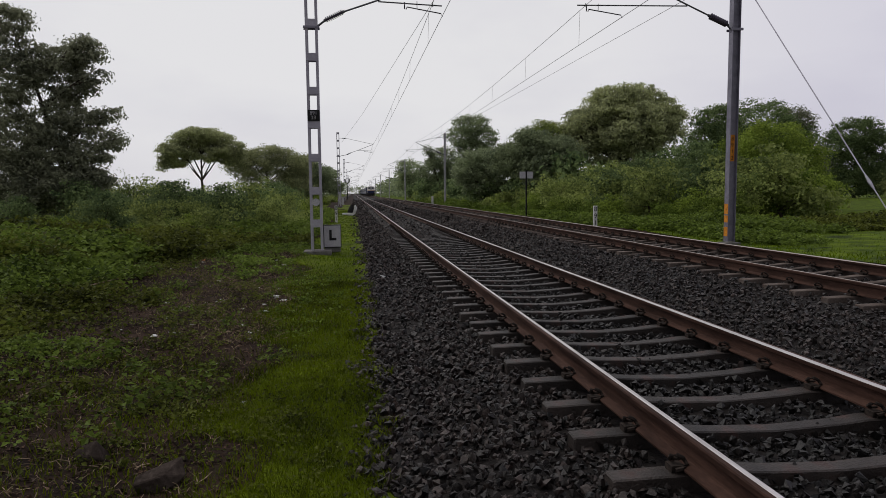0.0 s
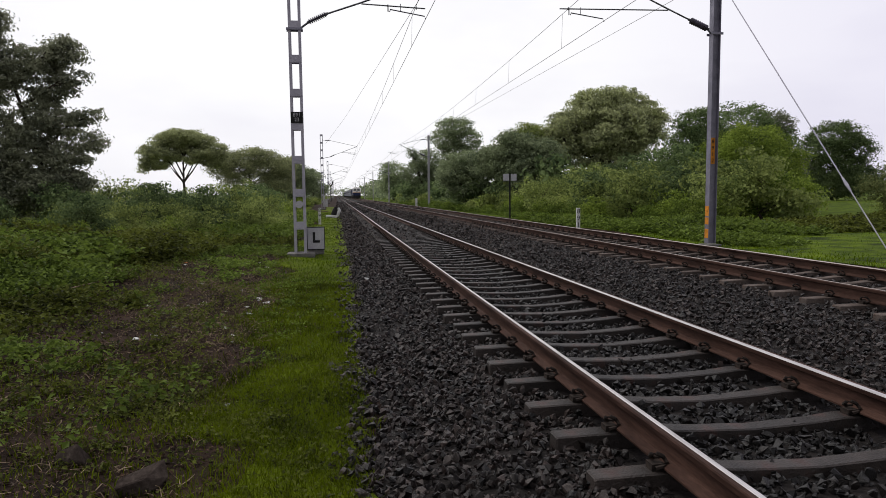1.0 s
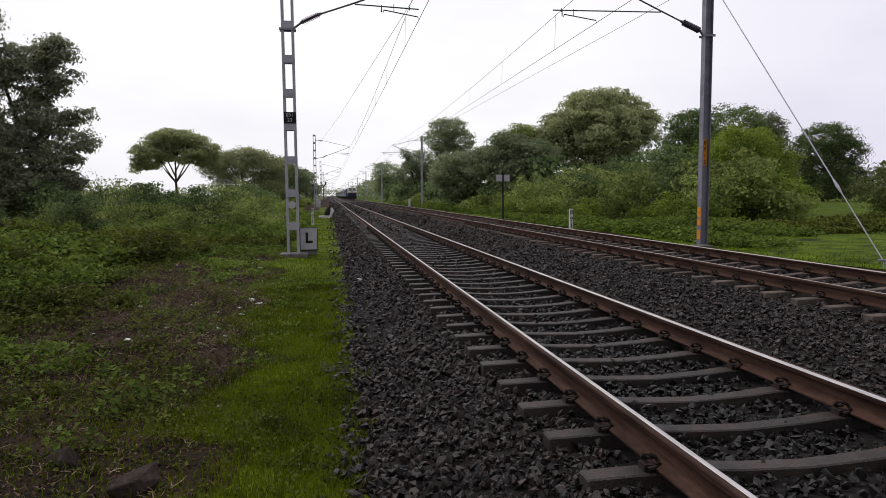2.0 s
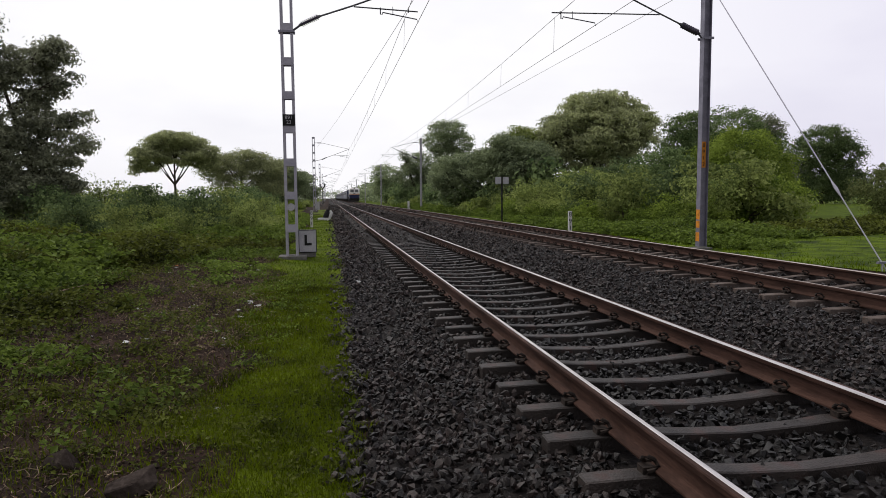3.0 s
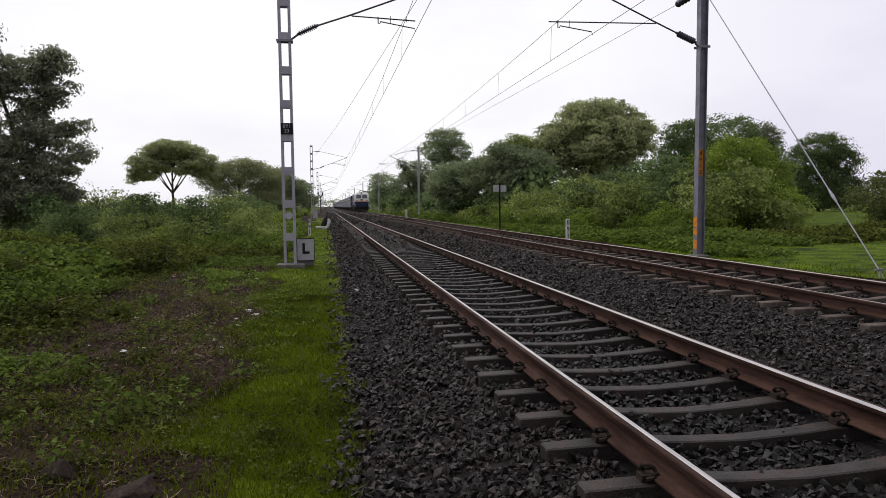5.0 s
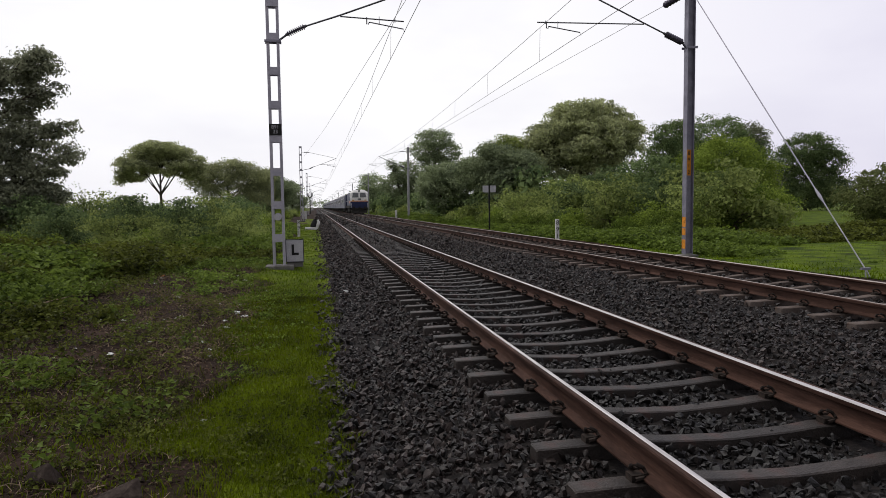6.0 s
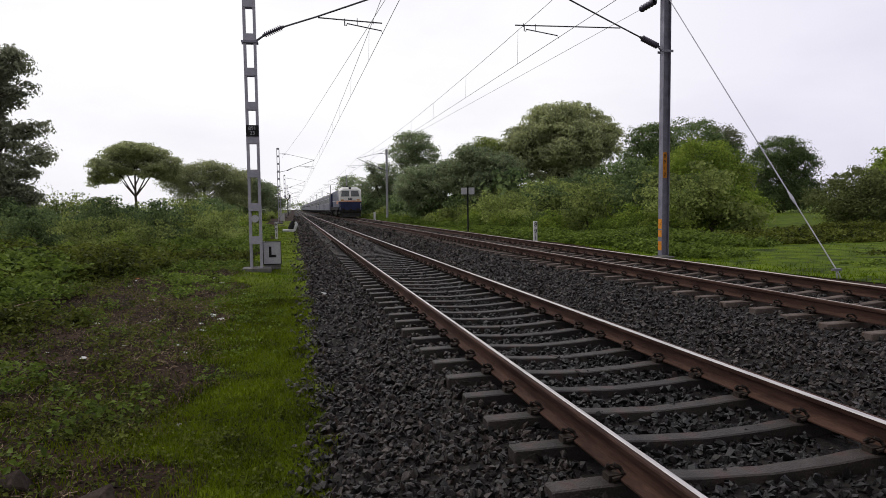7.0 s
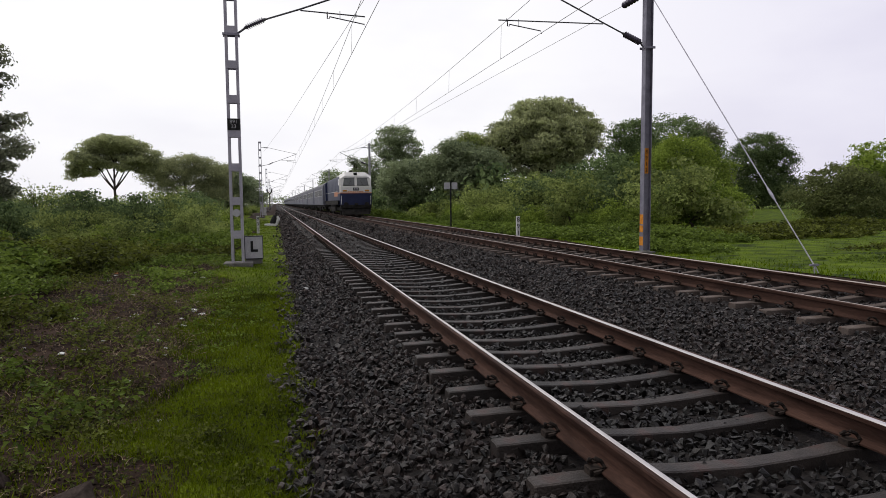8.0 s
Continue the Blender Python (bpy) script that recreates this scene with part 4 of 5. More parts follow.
tree("umbrella_tree", -16.5, 80, 0, [(-0.2, 0, 8.1, 2.2, 2.2, 0.8), (-1.9, 0.5, 7.5, 1.7, 2, 0.75), (1.7, 0, 7.6, 1.9, 2, 0.75), (-3.3, 0, 6.4, 1.2, 1.6, 0.7), (3.3, 0, 6.7, 1.5, 1.6, 0.6), (-2.2, -0.8, 6.1, 1.6, 1.6, 0.7), (0.2, 0.8, 6.8, 1.8, 1.8, 0.8), (2.1, -0.6, 6.1, 1.6, 1.6, 0.6), (-3.9, 0, 5.4, 0.7, 1, 0.5), (4.0, 0, 5.9, 0.8, 1, 0.45), (-0.9, 0, 5.7, 1.1, 1.2, 0.4), (-3.5, 0.5, 4.9, 0.9, 1, 0.5), (3.5, 0.3, 5.1, 1.0, 1, 0.5), (1.0, -0.8, 5.4, 1.1, 1.2, 0.4), (-2.4, 0, 5.2, 1.3, 1.2, 0.7), (2.9, 0, 5.4, 1.3, 1.2, 0.7), (-4.1, 0, 4.6, 0.6, 0.8, 0.5)], M_LEAF_ACACIA, 1700, 13, 0.22, 0.12, "flat-topped umbrella-shaped tree with bare forked trunk", 0.155, 0.37, 22, steep=1.9, long=2.4)
tree("wide_tree", -9.9, 84, 0, [(0, 0, 5.9, 2.4, 2, 1.3), (-2.3, 0, 5.6, 1.8, 2, 1.1), (2.6, 0, 4.6, 2.2, 2, 1.3), (0, -0.5, 3.2, 3.4, 2, 1.3), (3.2, 0, 2.8, 2.4, 2, 1.4), (1.4, 0, 5.7, 2.2, 2, 1.2), (3.6, 0, 5.0, 1.8, 2, 1.2), (-3.5, 0, 4.8, 1.8, 1.8, 1.4), (-1.2, -0.5, 4.4, 2.2, 2, 1.5)], M_LEAF_ACACIA, 1700, 14, 0.27, 0.12, "wide leaning green tree behind the scrub", 0.2, 0.35, 23)
tree("wide_tree", -5.8, 92, 0, [(0, 0, 5.1, 1.9, 2, 1.3), (1.6, 0, 3.8, 1.8, 2, 1.3), (-1.4, 0, 3.4, 1.8, 2, 1.4), (0.5, 0, 2.2, 2.8, 2, 1.4)], M_LEAF_HAZED, 1200, 14, 0.27, 0.12, "green tree behind the scrub", 0.2, 0.35, 24)
tree("wide_tree", -4.2, 130, 0, [(0, 0, 4.8, 1.9, 2, 1.2), (-1.4, 0, 3.4, 2.4, 2, 1.5), (1.0, 0, 2.4, 2.0, 2, 1.5)], M_LEAF_HAZED, 540, 12, 0.34, 0.16, "dark tree far along the railway", 0.2, 0.3, 25, fine=1.2)
# thin bare shrub poking out of the scrub
for k, (x, y, h) in enumerate(((-12.6, 42, 3.1), (-14.6, 43, 2.9), (-11.3, 44, 2.4))):
    r = np.random.default_rng(40 + k)
    tr_ = empty("sparse_shrub", pose(x, y, -0.1), "sparse twiggy shrub rising from the scrub", "shrub", "sparse shrubs")
    tb = []
    tips = []
    for j in range(22):
        a, s = r.uniform(0, 6.28), r.uniform(0.2, 1.0)
        q = Vector((math.cos(a) * s * h * 0.42, math.sin(a) * s * h * 0.42, h * r.uniform(0.6, 1.0)))
        tb.append(tube_arrays([(0, 0, 0), q * 0.5 + Vector((0, 0, h * 0.12)), q], [0.016, 0.01, 0.005], 4))
        tips.extend([tuple(q * r.uniform(0.35, 1) + Vector(r.normal(size=3) * 0.13)) for _ in range(40 if k < 2 else 16)])
    part("stem", quick("stem", *merge(tb), M_BARK), None, tr_)
    part("foliage", quick("foliage", *leaves(np.array(tips), 0.09, r), M_LEAF_MID), None, tr_)


# shrubs: a few kinds, then copies
def shrub(name, w, h, material, clumps, per, spread, leaf, label, seed, fine=1.5):
    r = random.Random(seed)
    lob = lobed(w, w * 0.8, h, -0.15, 5, r)
    lob += [(r.uniform(-0.3, 0.3) * w, r.uniform(-0.3, 0.3) * w, h * 0.25, w * 0.3, w * 0.26, h * 0.28) for _ in range(3)]
    return tree(name, 0, -60 - seed, 0, lob, material, clumps, per, spread, leaf, label, 0.05, 0.2, seed, category="shrub", group="hedge shrubs", long=1.5, fine=fine)


def plant_row(kinds, places):
    used = set()
    for x, y, k, s in places:
        k += 4 if y > 48 else 0
        ob = kinds[k]
        m = pose(x, y, float(ground_z(x, y)) - 0.05, 0, 0, R.uniform(0, 360)) @ Matrix.Scale(s, 4)
        if k in used:
            copy_thing(ob, m)
        else:
            ob.matrix_basis = m
            used.add(k)


KINDS = [
    shrub("hedge_shrub", 3.0, 2.1, M_LEAF_MID, 150, 12, 0.2, 0.1, "dense mid-green hedge shrub beyond the far track", 51),
    shrub("hedge_shrub", 3.2, 2.3, M_LEAF_DEEP, 150, 12, 0.2, 0.1, "dense deep green hedge shrub beyond the far track", 52),
    shrub("hedge_shrub", 2.6, 1.4, M_HERB_BRIGHT, 140, 12, 0.18, 0.09, "low leafy green shrub beside the railway", 53),
    shrub("hedge_shrub", 2.8, 1.7, M_LEAF_YELLOW, 145, 12, 0.19, 0.09, "yellow-green leafy shrub beside the railway", 54),
    shrub("hedge_shrub", 3.0, 2.1, M_LEAF_MID, 110, 11, 0.24, 0.15, "mid-green shrub far along the railway", 55, 1.0),
    shrub("hedge_shrub", 3.2, 2.3, M_LEAF_DEEP, 110, 11, 0.24, 0.15, "deep green shrub far along the railway", 56, 1.0),
    shrub("hedge_shrub", 2.6, 1.4, M_LEAF_MID, 100, 11, 0.22, 0.13, "low green shrub far along the railway", 57, 1.0),
    shrub("hedge_shrub", 2.8, 1.7, M_LEAF_YELLOW, 100, 11, 0.22, 0.14, "yellow-green shrub far along the railway", 58, 1.0),
]
places = []
for y in np.arange(27, 62, 1.9):          # hedge behind the far track
    for row in range(3):
        x = 11.9 + row * 2.2 + R.uniform(-0.6, 0.6) + (max(0, 34 - y) * 0.55)
        if x / y < 0.66:
            places.append((x, y + R.uniform(-0.8, 0.8), R.choice([0, 0, 1, 3] if row else [2, 2, 0, 3]), R.uniform(0.75, 1.0) + 0.22 * row))
for y in np.arange(44, 140, 5.5):
    places.append((11.0 + R.uniform(-0.3, 0.3), y + R.uniform(-1, 1), R.choice([2, 3, 2]), R.uniform(0.45, 0.7)))
for y in np.arange(62, 150, 5.5):
    places.append((12.0 + R.uniform(-0.6, 0.8), y, R.choice([0, 1, 1, 2]), R.uniform(0.9, 1.3)))
    places.append((15.2 + R.uniform(-0.6, 0.8), y + 1.5, R.choice([0, 1, 1]), R.uniform(1.3, 1.8)))
for i in range(14):                       # field edge
    if i not in (2, 3, 4, 5, 6, 7):
        places.append((19.5 + i * 1.6 + R.uniform(-0.5, 0.5), 34.5 + R.uniform(-1, 3), R.choice([1, 0, 3]), R.uniform(0.45, 0.65) if i < 3 else R.uniform(0.6, 0.95)))
for i in range(6):
    places.append((16.0 + i * 2.9 + R.uniform(-0.5, 0.5), 47 + R.uniform(-2, 3), R.choice([1, 1, 0]), R.uniform(1.2, 1.6)))
for i in range(5, 12):
    places.append((31 + i * 2.6, 44 + R.uniform(-2, 3) + i * 0.8, R.choice([1, 0, 0]), R.uniform(0.7, 1.0)))
for row, (yy, sc) in enumerate(((29.0, 0.54), (32, 0.68), (36, 0.78), (41, 0.88), (50, 1.0))):   # scrub on the near side
    for x in np.arange(-2.9 - row * 0.25, -15 - row * 4.5, -1.55 - row * 0.15):
        places.append((x + R.uniform(-0.5, 0.5), yy + R.uniform(-1.4, 1.4) + max(0, (-3 - x)) * -0.15, R.choice([0, 2, 1, 3, 0]), sc * R.uniform(0.8, 1.15)))
for x, y, k in ((-4.4, 22, 0.5), (-6.3, 21.5, 0.55), (-3.4, 25.5, 0.5), (-8.0, 23.5, 0.6), (-5.6, 25, 0.6), (-7.2, 26.5, 0.6), (-2.5, 27.5, 0.45), (-9.8, 25.5, 0.6), (-3.9, 19.2, 0.35)):
    places.append((x, y, 2 if k < 0.55 else 3, k))
for x, y, k in ((-4.6, 24.2, 0.52), (-6.6, 24.0, 0.6), (-3.3, 28.0, 0.6), (-8.8, 26.0, 0.62), (-5.0, 28.5, 0.72), (-10.5, 29, 0.8), (-7.4, 29.5, 0.78)):
    places.append((x, y, 1 if k > 0.6 else 0, k))
for y in np.arange(60, 150, 8):
    places.append((-4.2 + R.uniform(-0.7, 0.7), y, R.choice([0, 3, 2]), R.uniform(0.7, 1.0)))
    places.append((-8.2 + R.uniform(-0.7, 0.7), y, R.choice([0, 3, 2]), R.uniform(0.8, 1.1)))
plant_row(KINDS, places)


# far woods closing the plain on both sides
rw = np.random.default_rng(90)
far = [(x, 300 + rw.uniform(-40, 90), rw.uniform(1.5, 3.5), rw.uniform(5, 9), 6, rw.uniform(2.2, 4.2)) for x in np.concatenate([np.arange(-330, -9, 7), np.arange(34, 480, 7)])]
far += [(x, y, rw.uniform(2.5, 4.5), rw.uniform(3, 4.5), 5, rw.uniform(2.4, 3.8)) for y in np.arange(185, 330, 13) for x in (14.5, 21.0)]
far += [(x, 560 + rw.uniform(-30, 60), rw.uniform(2.5, 5.5), rw.uniform(6, 9), 6, rw.uniform(2.5, 4.5)) for x in np.arange(-60, 75, 7)]
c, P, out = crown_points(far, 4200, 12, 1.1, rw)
tagged(new("far_woods", quick("far_woods", *leaves(P, 0.62, rw, 0.8, 1.4, out=out), M_LEAF_HAZED)), "distant tree line across the plain, paled for haze in its leaf colour", "woods", kind="stuff")

# ---- herbs, grass and litter ----
rg = np.random.default_rng(23)


def herb_patch(name, x, y, rx, ry, h, plants, per, leaf, material, label, seed):
    """A patch of leafy weeds, one plant per stem place."""
    r = np.random.default_rng(seed)
    a, q = r.uniform(0, 2 * np.pi, plants), r.random(plants) ** 0.75
    px, py = x + rx * q * np.cos(a), y + ry * q * np.sin(a)
    hh = h * r.uniform(0.35, 1.25, plants) * (1.15 - 0.6 * q)
    base = np.stack([px, py, ground_z(px, py)], -1)
    t = r.random((plants, per)) ** 0.6
    P = base[:, None, :] + np.stack([r.normal(size=(plants, per)) * 0.10 * (0.5 + h), r.normal(size=(plants, per)) * 0.10 * (0.5 + h), t * hh[:, None]], -1)
    ob = new(name, quick(name, *leaves(P.reshape(-1, 3), leaf, r, 0.9, 1.5), material))
    return tagged(ob, label, "weeds", kind="stuff")


herb_patch("weeds", -8.0, 16.0, 3.6, 4.2, 0.75, 800, 24, 0.085, M_HERB_BRIGHT, "bright leafy weeds at the edge of the bare ground", 60)
herb_patch("weeds", -5.6, 20.0, 2.8, 4.6, 0.55, 420, 26, 0.075, M_HERB, "leafy green weeds on rough ground", 61)
herb_patch("weeds", -3.6, 24.5, 2.6, 3.6, 0.5, 460, 24, 0.08, M_HERB_BRIGHT, "leafy weeds in front of the scrub", 62)
herb_patch("weeds", -4.1, 10.8, 1.2, 1.5, 0.3, 110, 20, 0.05, M_HERB, "low leafy weeds on bare soil", 63)
herb_patch("weeds", -2.2, 41, 1.0, 19.0, 0.4, 700, 18, 0.08, M_HERB_BRIGHT, "leafy weeds along the foot of the scrub", 84)
herb_patch("weeds", 10.5, 80, 0.8, 36.0, 0.6, 1000, 16, 0.11, M_HERB_BRIGHT, "tall weeds along the far track", 85)
herb_patch("weeds", -2.3, 18.2, 1.5, 2.2, 0.2, 240, 18, 0.05, M_HERB_BRIGHT, "low weeds round the foot of the mast", 86)
herb_patch("weeds", -2.6, 21.8, 1.4, 2.0, 0.3, 220, 20, 0.06, M_HERB, "leafy weeds before the scrub", 87)
herb_patch("weeds", -10.5, 21, 4.0, 3.2, 0.8, 500, 22, 0.1, M_HERB, "tall leafy weeds under the trees", 64)
herb_patch("weeds", -2.3, 6.4, 1.1, 2.2, 0.10, 80, 13, 0.028, M_HERB, "low creeping weeds on bare soil", 65)
herb_patch("weeds", -1.9, 9.5, 0.9, 3.2, 0.10, 110, 12, 0.032, M_HERB, "low creeping weeds on bare soil", 66)
herb_patch("weeds", -3.3, 7.6, 0.8, 0.8, 0.16, 60, 16, 0.04, M_HERB_BRIGHT, "small bright weeds on bare soil", 67)
herb_patch("weeds", -5.4, 12.6, 1.7, 1.6, 0.5, 150, 24, 0.06, M_HERB_BRIGHT, "bright leafy weed clump at the edge of the bare ground", 75)
herb_patch("weeds", -4.6, 8.6, 1.0, 1.2, 0.34, 90, 22, 0.048, M_HERB, "leafy weed clump on bare soil", 76)
herb_patch("weeds", -2.2, 14.6, 0.9, 1.6, 0.2, 80, 18, 0.045, M_HERB_BRIGHT, "small leafy weeds on bare soil", 77)
herb_patch("weeds", -3.0, 5.2, 0.7, 0.7, 0.16, 50, 18, 0.03, M_HERB_BRIGHT, "small bright weeds on bare soil", 78)
herb_patch("weeds", -0.55, 5.4, 0.75, 2.2, 0.07, 130, 14, 0.022, M_HERB, "small round-leaved weeds in the turf", 79)
herb_patch("weeds", -0.7, 10.5, 0.7, 3.5, 0.08, 130, 14, 0.03, M_HERB_BRIGHT, "small round-leaved weeds in the turf", 80)
herb_patch("weeds", -1.5, 5.6, 0.6, 1.6, 0.09, 90, 14, 0.024, M_HERB, "low creeping weeds at the turf edge", 81)
herb_patch("weeds", -6.6, 14.2, 1.5, 1.2, 0.75, 120, 26, 0.07, M_HERB, "dark leafy weed clump before the scrub", 82)
herb_patch("weeds", -4.3, 17.0, 1.0, 1.2, 0.7, 100, 26, 0.065, M_HERB, "dark leafy weed clump before the scrub", 83)
herb_patch("weeds", 13.5, 24.0, 3.0, 5.5, 0.45, 900, 22, 0.085, M_HERB_BRIGHT, "bright low weeds beyond the far track", 68)
herb_patch("weeds", 17.5, 22.5, 4.5, 3.0, 0.4, 800, 22, 0.085, M_HERB, "low weeds on the grass beyond the far track", 69)
herb_patch("weeds", 24.0, 25.0, 5.5, 2.4, 0.45, 800, 22, 0.085, M_HERB, "low weeds on the grass beyond the far track", 70)
herb_patch("weeds", 10.6, 30.0, 0.9, 14.0, 0.4, 900, 20, 0.08, M_HERB_BRIGHT, "low weeds along the far track", 71)


herb_patch("weeds", 13.2, 12.6, 1.6, 0.9, 0.16, 90, 16, 0.05, M_HERB_BRIGHT, "small leafy clumps in the field grass", 72)
herb_patch("weeds", 16.5, 14.8, 2.6, 0.7, 0.2, 130, 16, 0.06, M_HERB, "small leafy clumps in the field grass", 73)
herb_patch("weeds", 11.2, 17.5, 1.0, 2.2, 0.3, 150, 18, 0.06, M_HERB_BRIGHT, "leafy weeds round the foot of the steel mast", 74)


def blades(name, P, h, w, r, material, label):
    n = len(P)
    a = r.uniform(0, 2 * np.pi, n)
    side = np.stack([np.cos(a), np.sin(a), np.zeros(n)], -1)
    lean = r.normal(size=(n, 3)) * 0.45
    lean[:, 2] = 1
    hh = (h * r.uniform(0.45, 1.3, n))[:, None]
    ww = (w * r.uniform(0.7, 1.3, n))[:, None]
    tip = P + lean * hh
    mid = P + lean * hh * 0.55 * np.array([0.6, 0.6, 1.1])
    V = np.stack([P - side * ww, P + side * ww, mid + side * ww * 0.7, mid - side * ww * 0.7, tip], 1).reshape(-1, 3)
    i = np.arange(n)[:, None] * 5
    F = np.concatenate([i + [[0, 1, 2]], i + [[0, 2, 3]], i + [[3, 2, 4]]], 0)
    return tagged(new(name, quick(name, V, F, material)), label, "grass", kind="stuff")


def strip(n, x0, x1, y0, y1, r, soft=0.35):
    x, y = r.uniform(x0 - soft - 0.6, x1, n), r.uniform(y0, y1, n)
    edge = turf_edge(y) + x0 + 1.0
    keep = r.random(n) < sm(-0.35, 0.35, x - edge)
    rag = x1 - 0.12 * (1 + np.sin(y * 3.3) * np.sin(y * 1.7 + 2)) * r.random(n)
    keep &= x < rag
    x, y = x[keep], y[keep]
    return np.stack([x, y, ground_z(np.minimum(x, 0.19), y)], -1)


for y0, y1, n, h, w in ((3.0, 6.5, 40000, 0.062, 0.0026), (6.5, 12, 30000, 0.066, 0.0042), (12, 24, 14000, 0.06, 0.007), (24, 60, 12000, 0.07, 0.016)):
    # Beyond 12 m a brighter blade colour stands in for the lighter far turf
    blades("grass", strip(n, -1.0, 0.19, y0, y1, rg), h, w, rg, M_GRASS if y0 < 12 else M_FIELD_GRASS, "short bright green grass along the ballast edge")
# small broad leaves among the blades, and scattered weed plants on the soil
p = strip(20000, -0.95, 0.13, 3.0, 14, rg)
p[:, 2] += rg.uniform(0.0, 0.05, len(p))
tagged(new("clover", quick("clover", *leaves(p, 0.018, rg, 0.8, 1.4), M_HERB)), "small round-leaved weeds in the turf", "weeds", kind="stuff")
px, py = rg.uniform(-6.5, -1.2, 420), 4.6 + 12 * rg.random(420) ** 1.1
hh = rg.uniform(0.03, 0.14, 420)
rr_ = rg.uniform(0.03, 0.14, 420)
o = rg.normal(size=(420, 34, 3)) * rr_[:, None, None]
o[:, :, 2] = rg.random((420, 34)) * hh[:, None]
p = (np.stack([px, py, ground_z(px, py)], -1)[:, None, :] + o).reshape(-1, 3)
tagged(new("seedlings", quick("seedlings", *leaves(p, 0.021, rg, 0.9, 1.5), M_HERB)), "small bright weed plants scattered on the soil", "weeds", kind="stuff")
tx_, ty_ = rg.uniform(0.04, 0.3, 80), 3.2 + 16 * rg.random(80) ** 1.3
p = np.stack([tx_, ty_, np.maximum(bed_z(tx_, ty_), ground_z(tx_, ty_))], -1)[:, None, :] + rg.normal(size=(80, 16, 3)) * np.array([0.035, 0.05, 0.0])
blades("grass_tufts", p.reshape(-1, 3), 0.075, 0.004, rg, M_GRASS, "grass tufts growing into the ballast edge")
n = 11000
gx_, gy_ = rg.uniform(-5.5, -0.9, n), 3.0 + 20 * rg.random(n) ** 1.5
patch = np.sin(gx_ * 2.3 + 1) * np.sin(gy_ * 1.1) + 0.5 * np.sin(gx_ * 5 + gy_ * 3)
ok = patch > rg.uniform(-0.5, 0.9, n)
blades("sparse_grass", np.stack([gx_, gy_, ground_z(gx_, gy_)], -1)[ok], 0.06, 0.005, rg, M_GRASS, "sparse grass tufts on the bare soil")
n = 12000
gx_, gy_ = rg.uniform(-3.4, -0.9, n), 3.2 + 4.5 * rg.random(n)
ok = 0.55 + 0.45 * np.sin(gx_ * 3.7 + 2) * np.sin(gy_ * 2.9) > rg.uniform(0, 1.15, n)
blades("sparse_grass", np.stack([gx_, gy_, ground_z(gx_, gy_)], -1)[ok], 0.06, 0.003, rg, M_GRASS, "thin grass spreading over the bare soil")
n = 30000
gx_, gy_ = rg.uniform(9.6, 26, n), rg.uniform(8, 24, n)
blades("grass", np.stack([gx_, gy_, ground_z(gx_, gy_)], -1), 0.085, 0.01, rg, M_FIELD_GRASS, "short vivid green grass beyond the far track")

x, y = rg.uniform(-8.0, -0.9, 3200), 3.0 + 14 * rg.random(3200) ** 1.3
s = rg.uniform(0.005, 0.026, 3200)
v, f = scatter_shapes(np.stack([x, y, ground_z(x, y) + s * 0.3], -1), s, rg)
tagged(new("pebbles", quick("pebbles", v, f, M_PEBBLE)), "small brown pebbles and clods on the soil", "pebbles", kind="stuff")

# leafy rosettes standing up from the soil, sparse along the dry swath
n = 250
cx, cy = rg.uniform(-7.2, -1.2, n), 4.7 + 12.8 * rg.random(n)
bare = np.exp(-((cx + 1.9 + 0.10 * (cy - 12)) / 0.75) ** 2) * sm(7.5, 10, cy)
ok = rg.random(n) > bare * 0.9 + 0.3 * (cx < -3.4) * (cy < 8.5)
cx, cy = cx[ok], cy[ok]
n = len(cx)
wide, tall = rg.uniform(0.07, 0.24, n), rg.uniform(0.08, 0.34, n)
o = rg.normal(size=(n, 46, 3)) * wide[:, None, None] * 0.62
o[:, :, 2] = (rg.random((n, 46)) ** 0.6) * tall[:, None] * np.exp(-(o[:, :, 0] ** 2 + o[:, :, 1] ** 2) / (wide[:, None] ** 2))
P = (np.stack([cx, cy, ground_z(cx, cy)], -1)[:, None, :] + o).reshape(-1, 3)
half = np.repeat(rg.random(n) < 0.5, 46)
tagged(new("weeds", quick("weeds", *leaves(P[half], 0.04, rg, 0.9, 1.5), M_HERB_BRIGHT)), "bright leafy weed rosettes on the soil", "weeds", kind="stuff")
tagged(new("weeds", quick("weeds", *leaves(P[~half], 0.036, rg, 0.9, 1.5), M_HERB)), "dull leafy weed rosettes on the soil", "weeds", kind="stuff")
# a swath of dry brown stalks and straw between the weeds and the turf
n = 9000
y = 8.0 + 9.5 * rg.random(n)
x = -1.9 - 0.10 * (y - 12) + rg.normal(size=n) * 0.55
P = np.stack([x, y, ground_z(x, y) + rg.uniform(0.01, 0.07, n)], -1)
tagged(new("dry_stalks", quick("dry_stalks", *leaves(P, 0.0065, rg, 0.3, 9.0, 0.1), M_TWIG)), "tangled swath of dry brown stalks", "straw", kind="stuff")

# dead leaves, twigs and pale scraps on the soil
n = 30000
x, y = rg.uniform(-8.0, -0.7, n), 3.0 + 16 * rg.random(n) ** 1.4
P = np.stack([x, y, ground_z(x, y) + 0.01], -1)
tagged(new("leaf_litter", quick("leaf_litter", *leaves(P, 0.022, rg, 1.6, 1.6), M_DRYLEAF)), "brown dead leaves scattered on soil", "leaf litter", kind="stuff")
n = 13000
x, y = rg.uniform(-6.5, -0.9, n), 3.2 + 14 * rg.random(n) ** 1.25
P = np.stack([x, y, ground_z(x, y) + 0.02], -1)
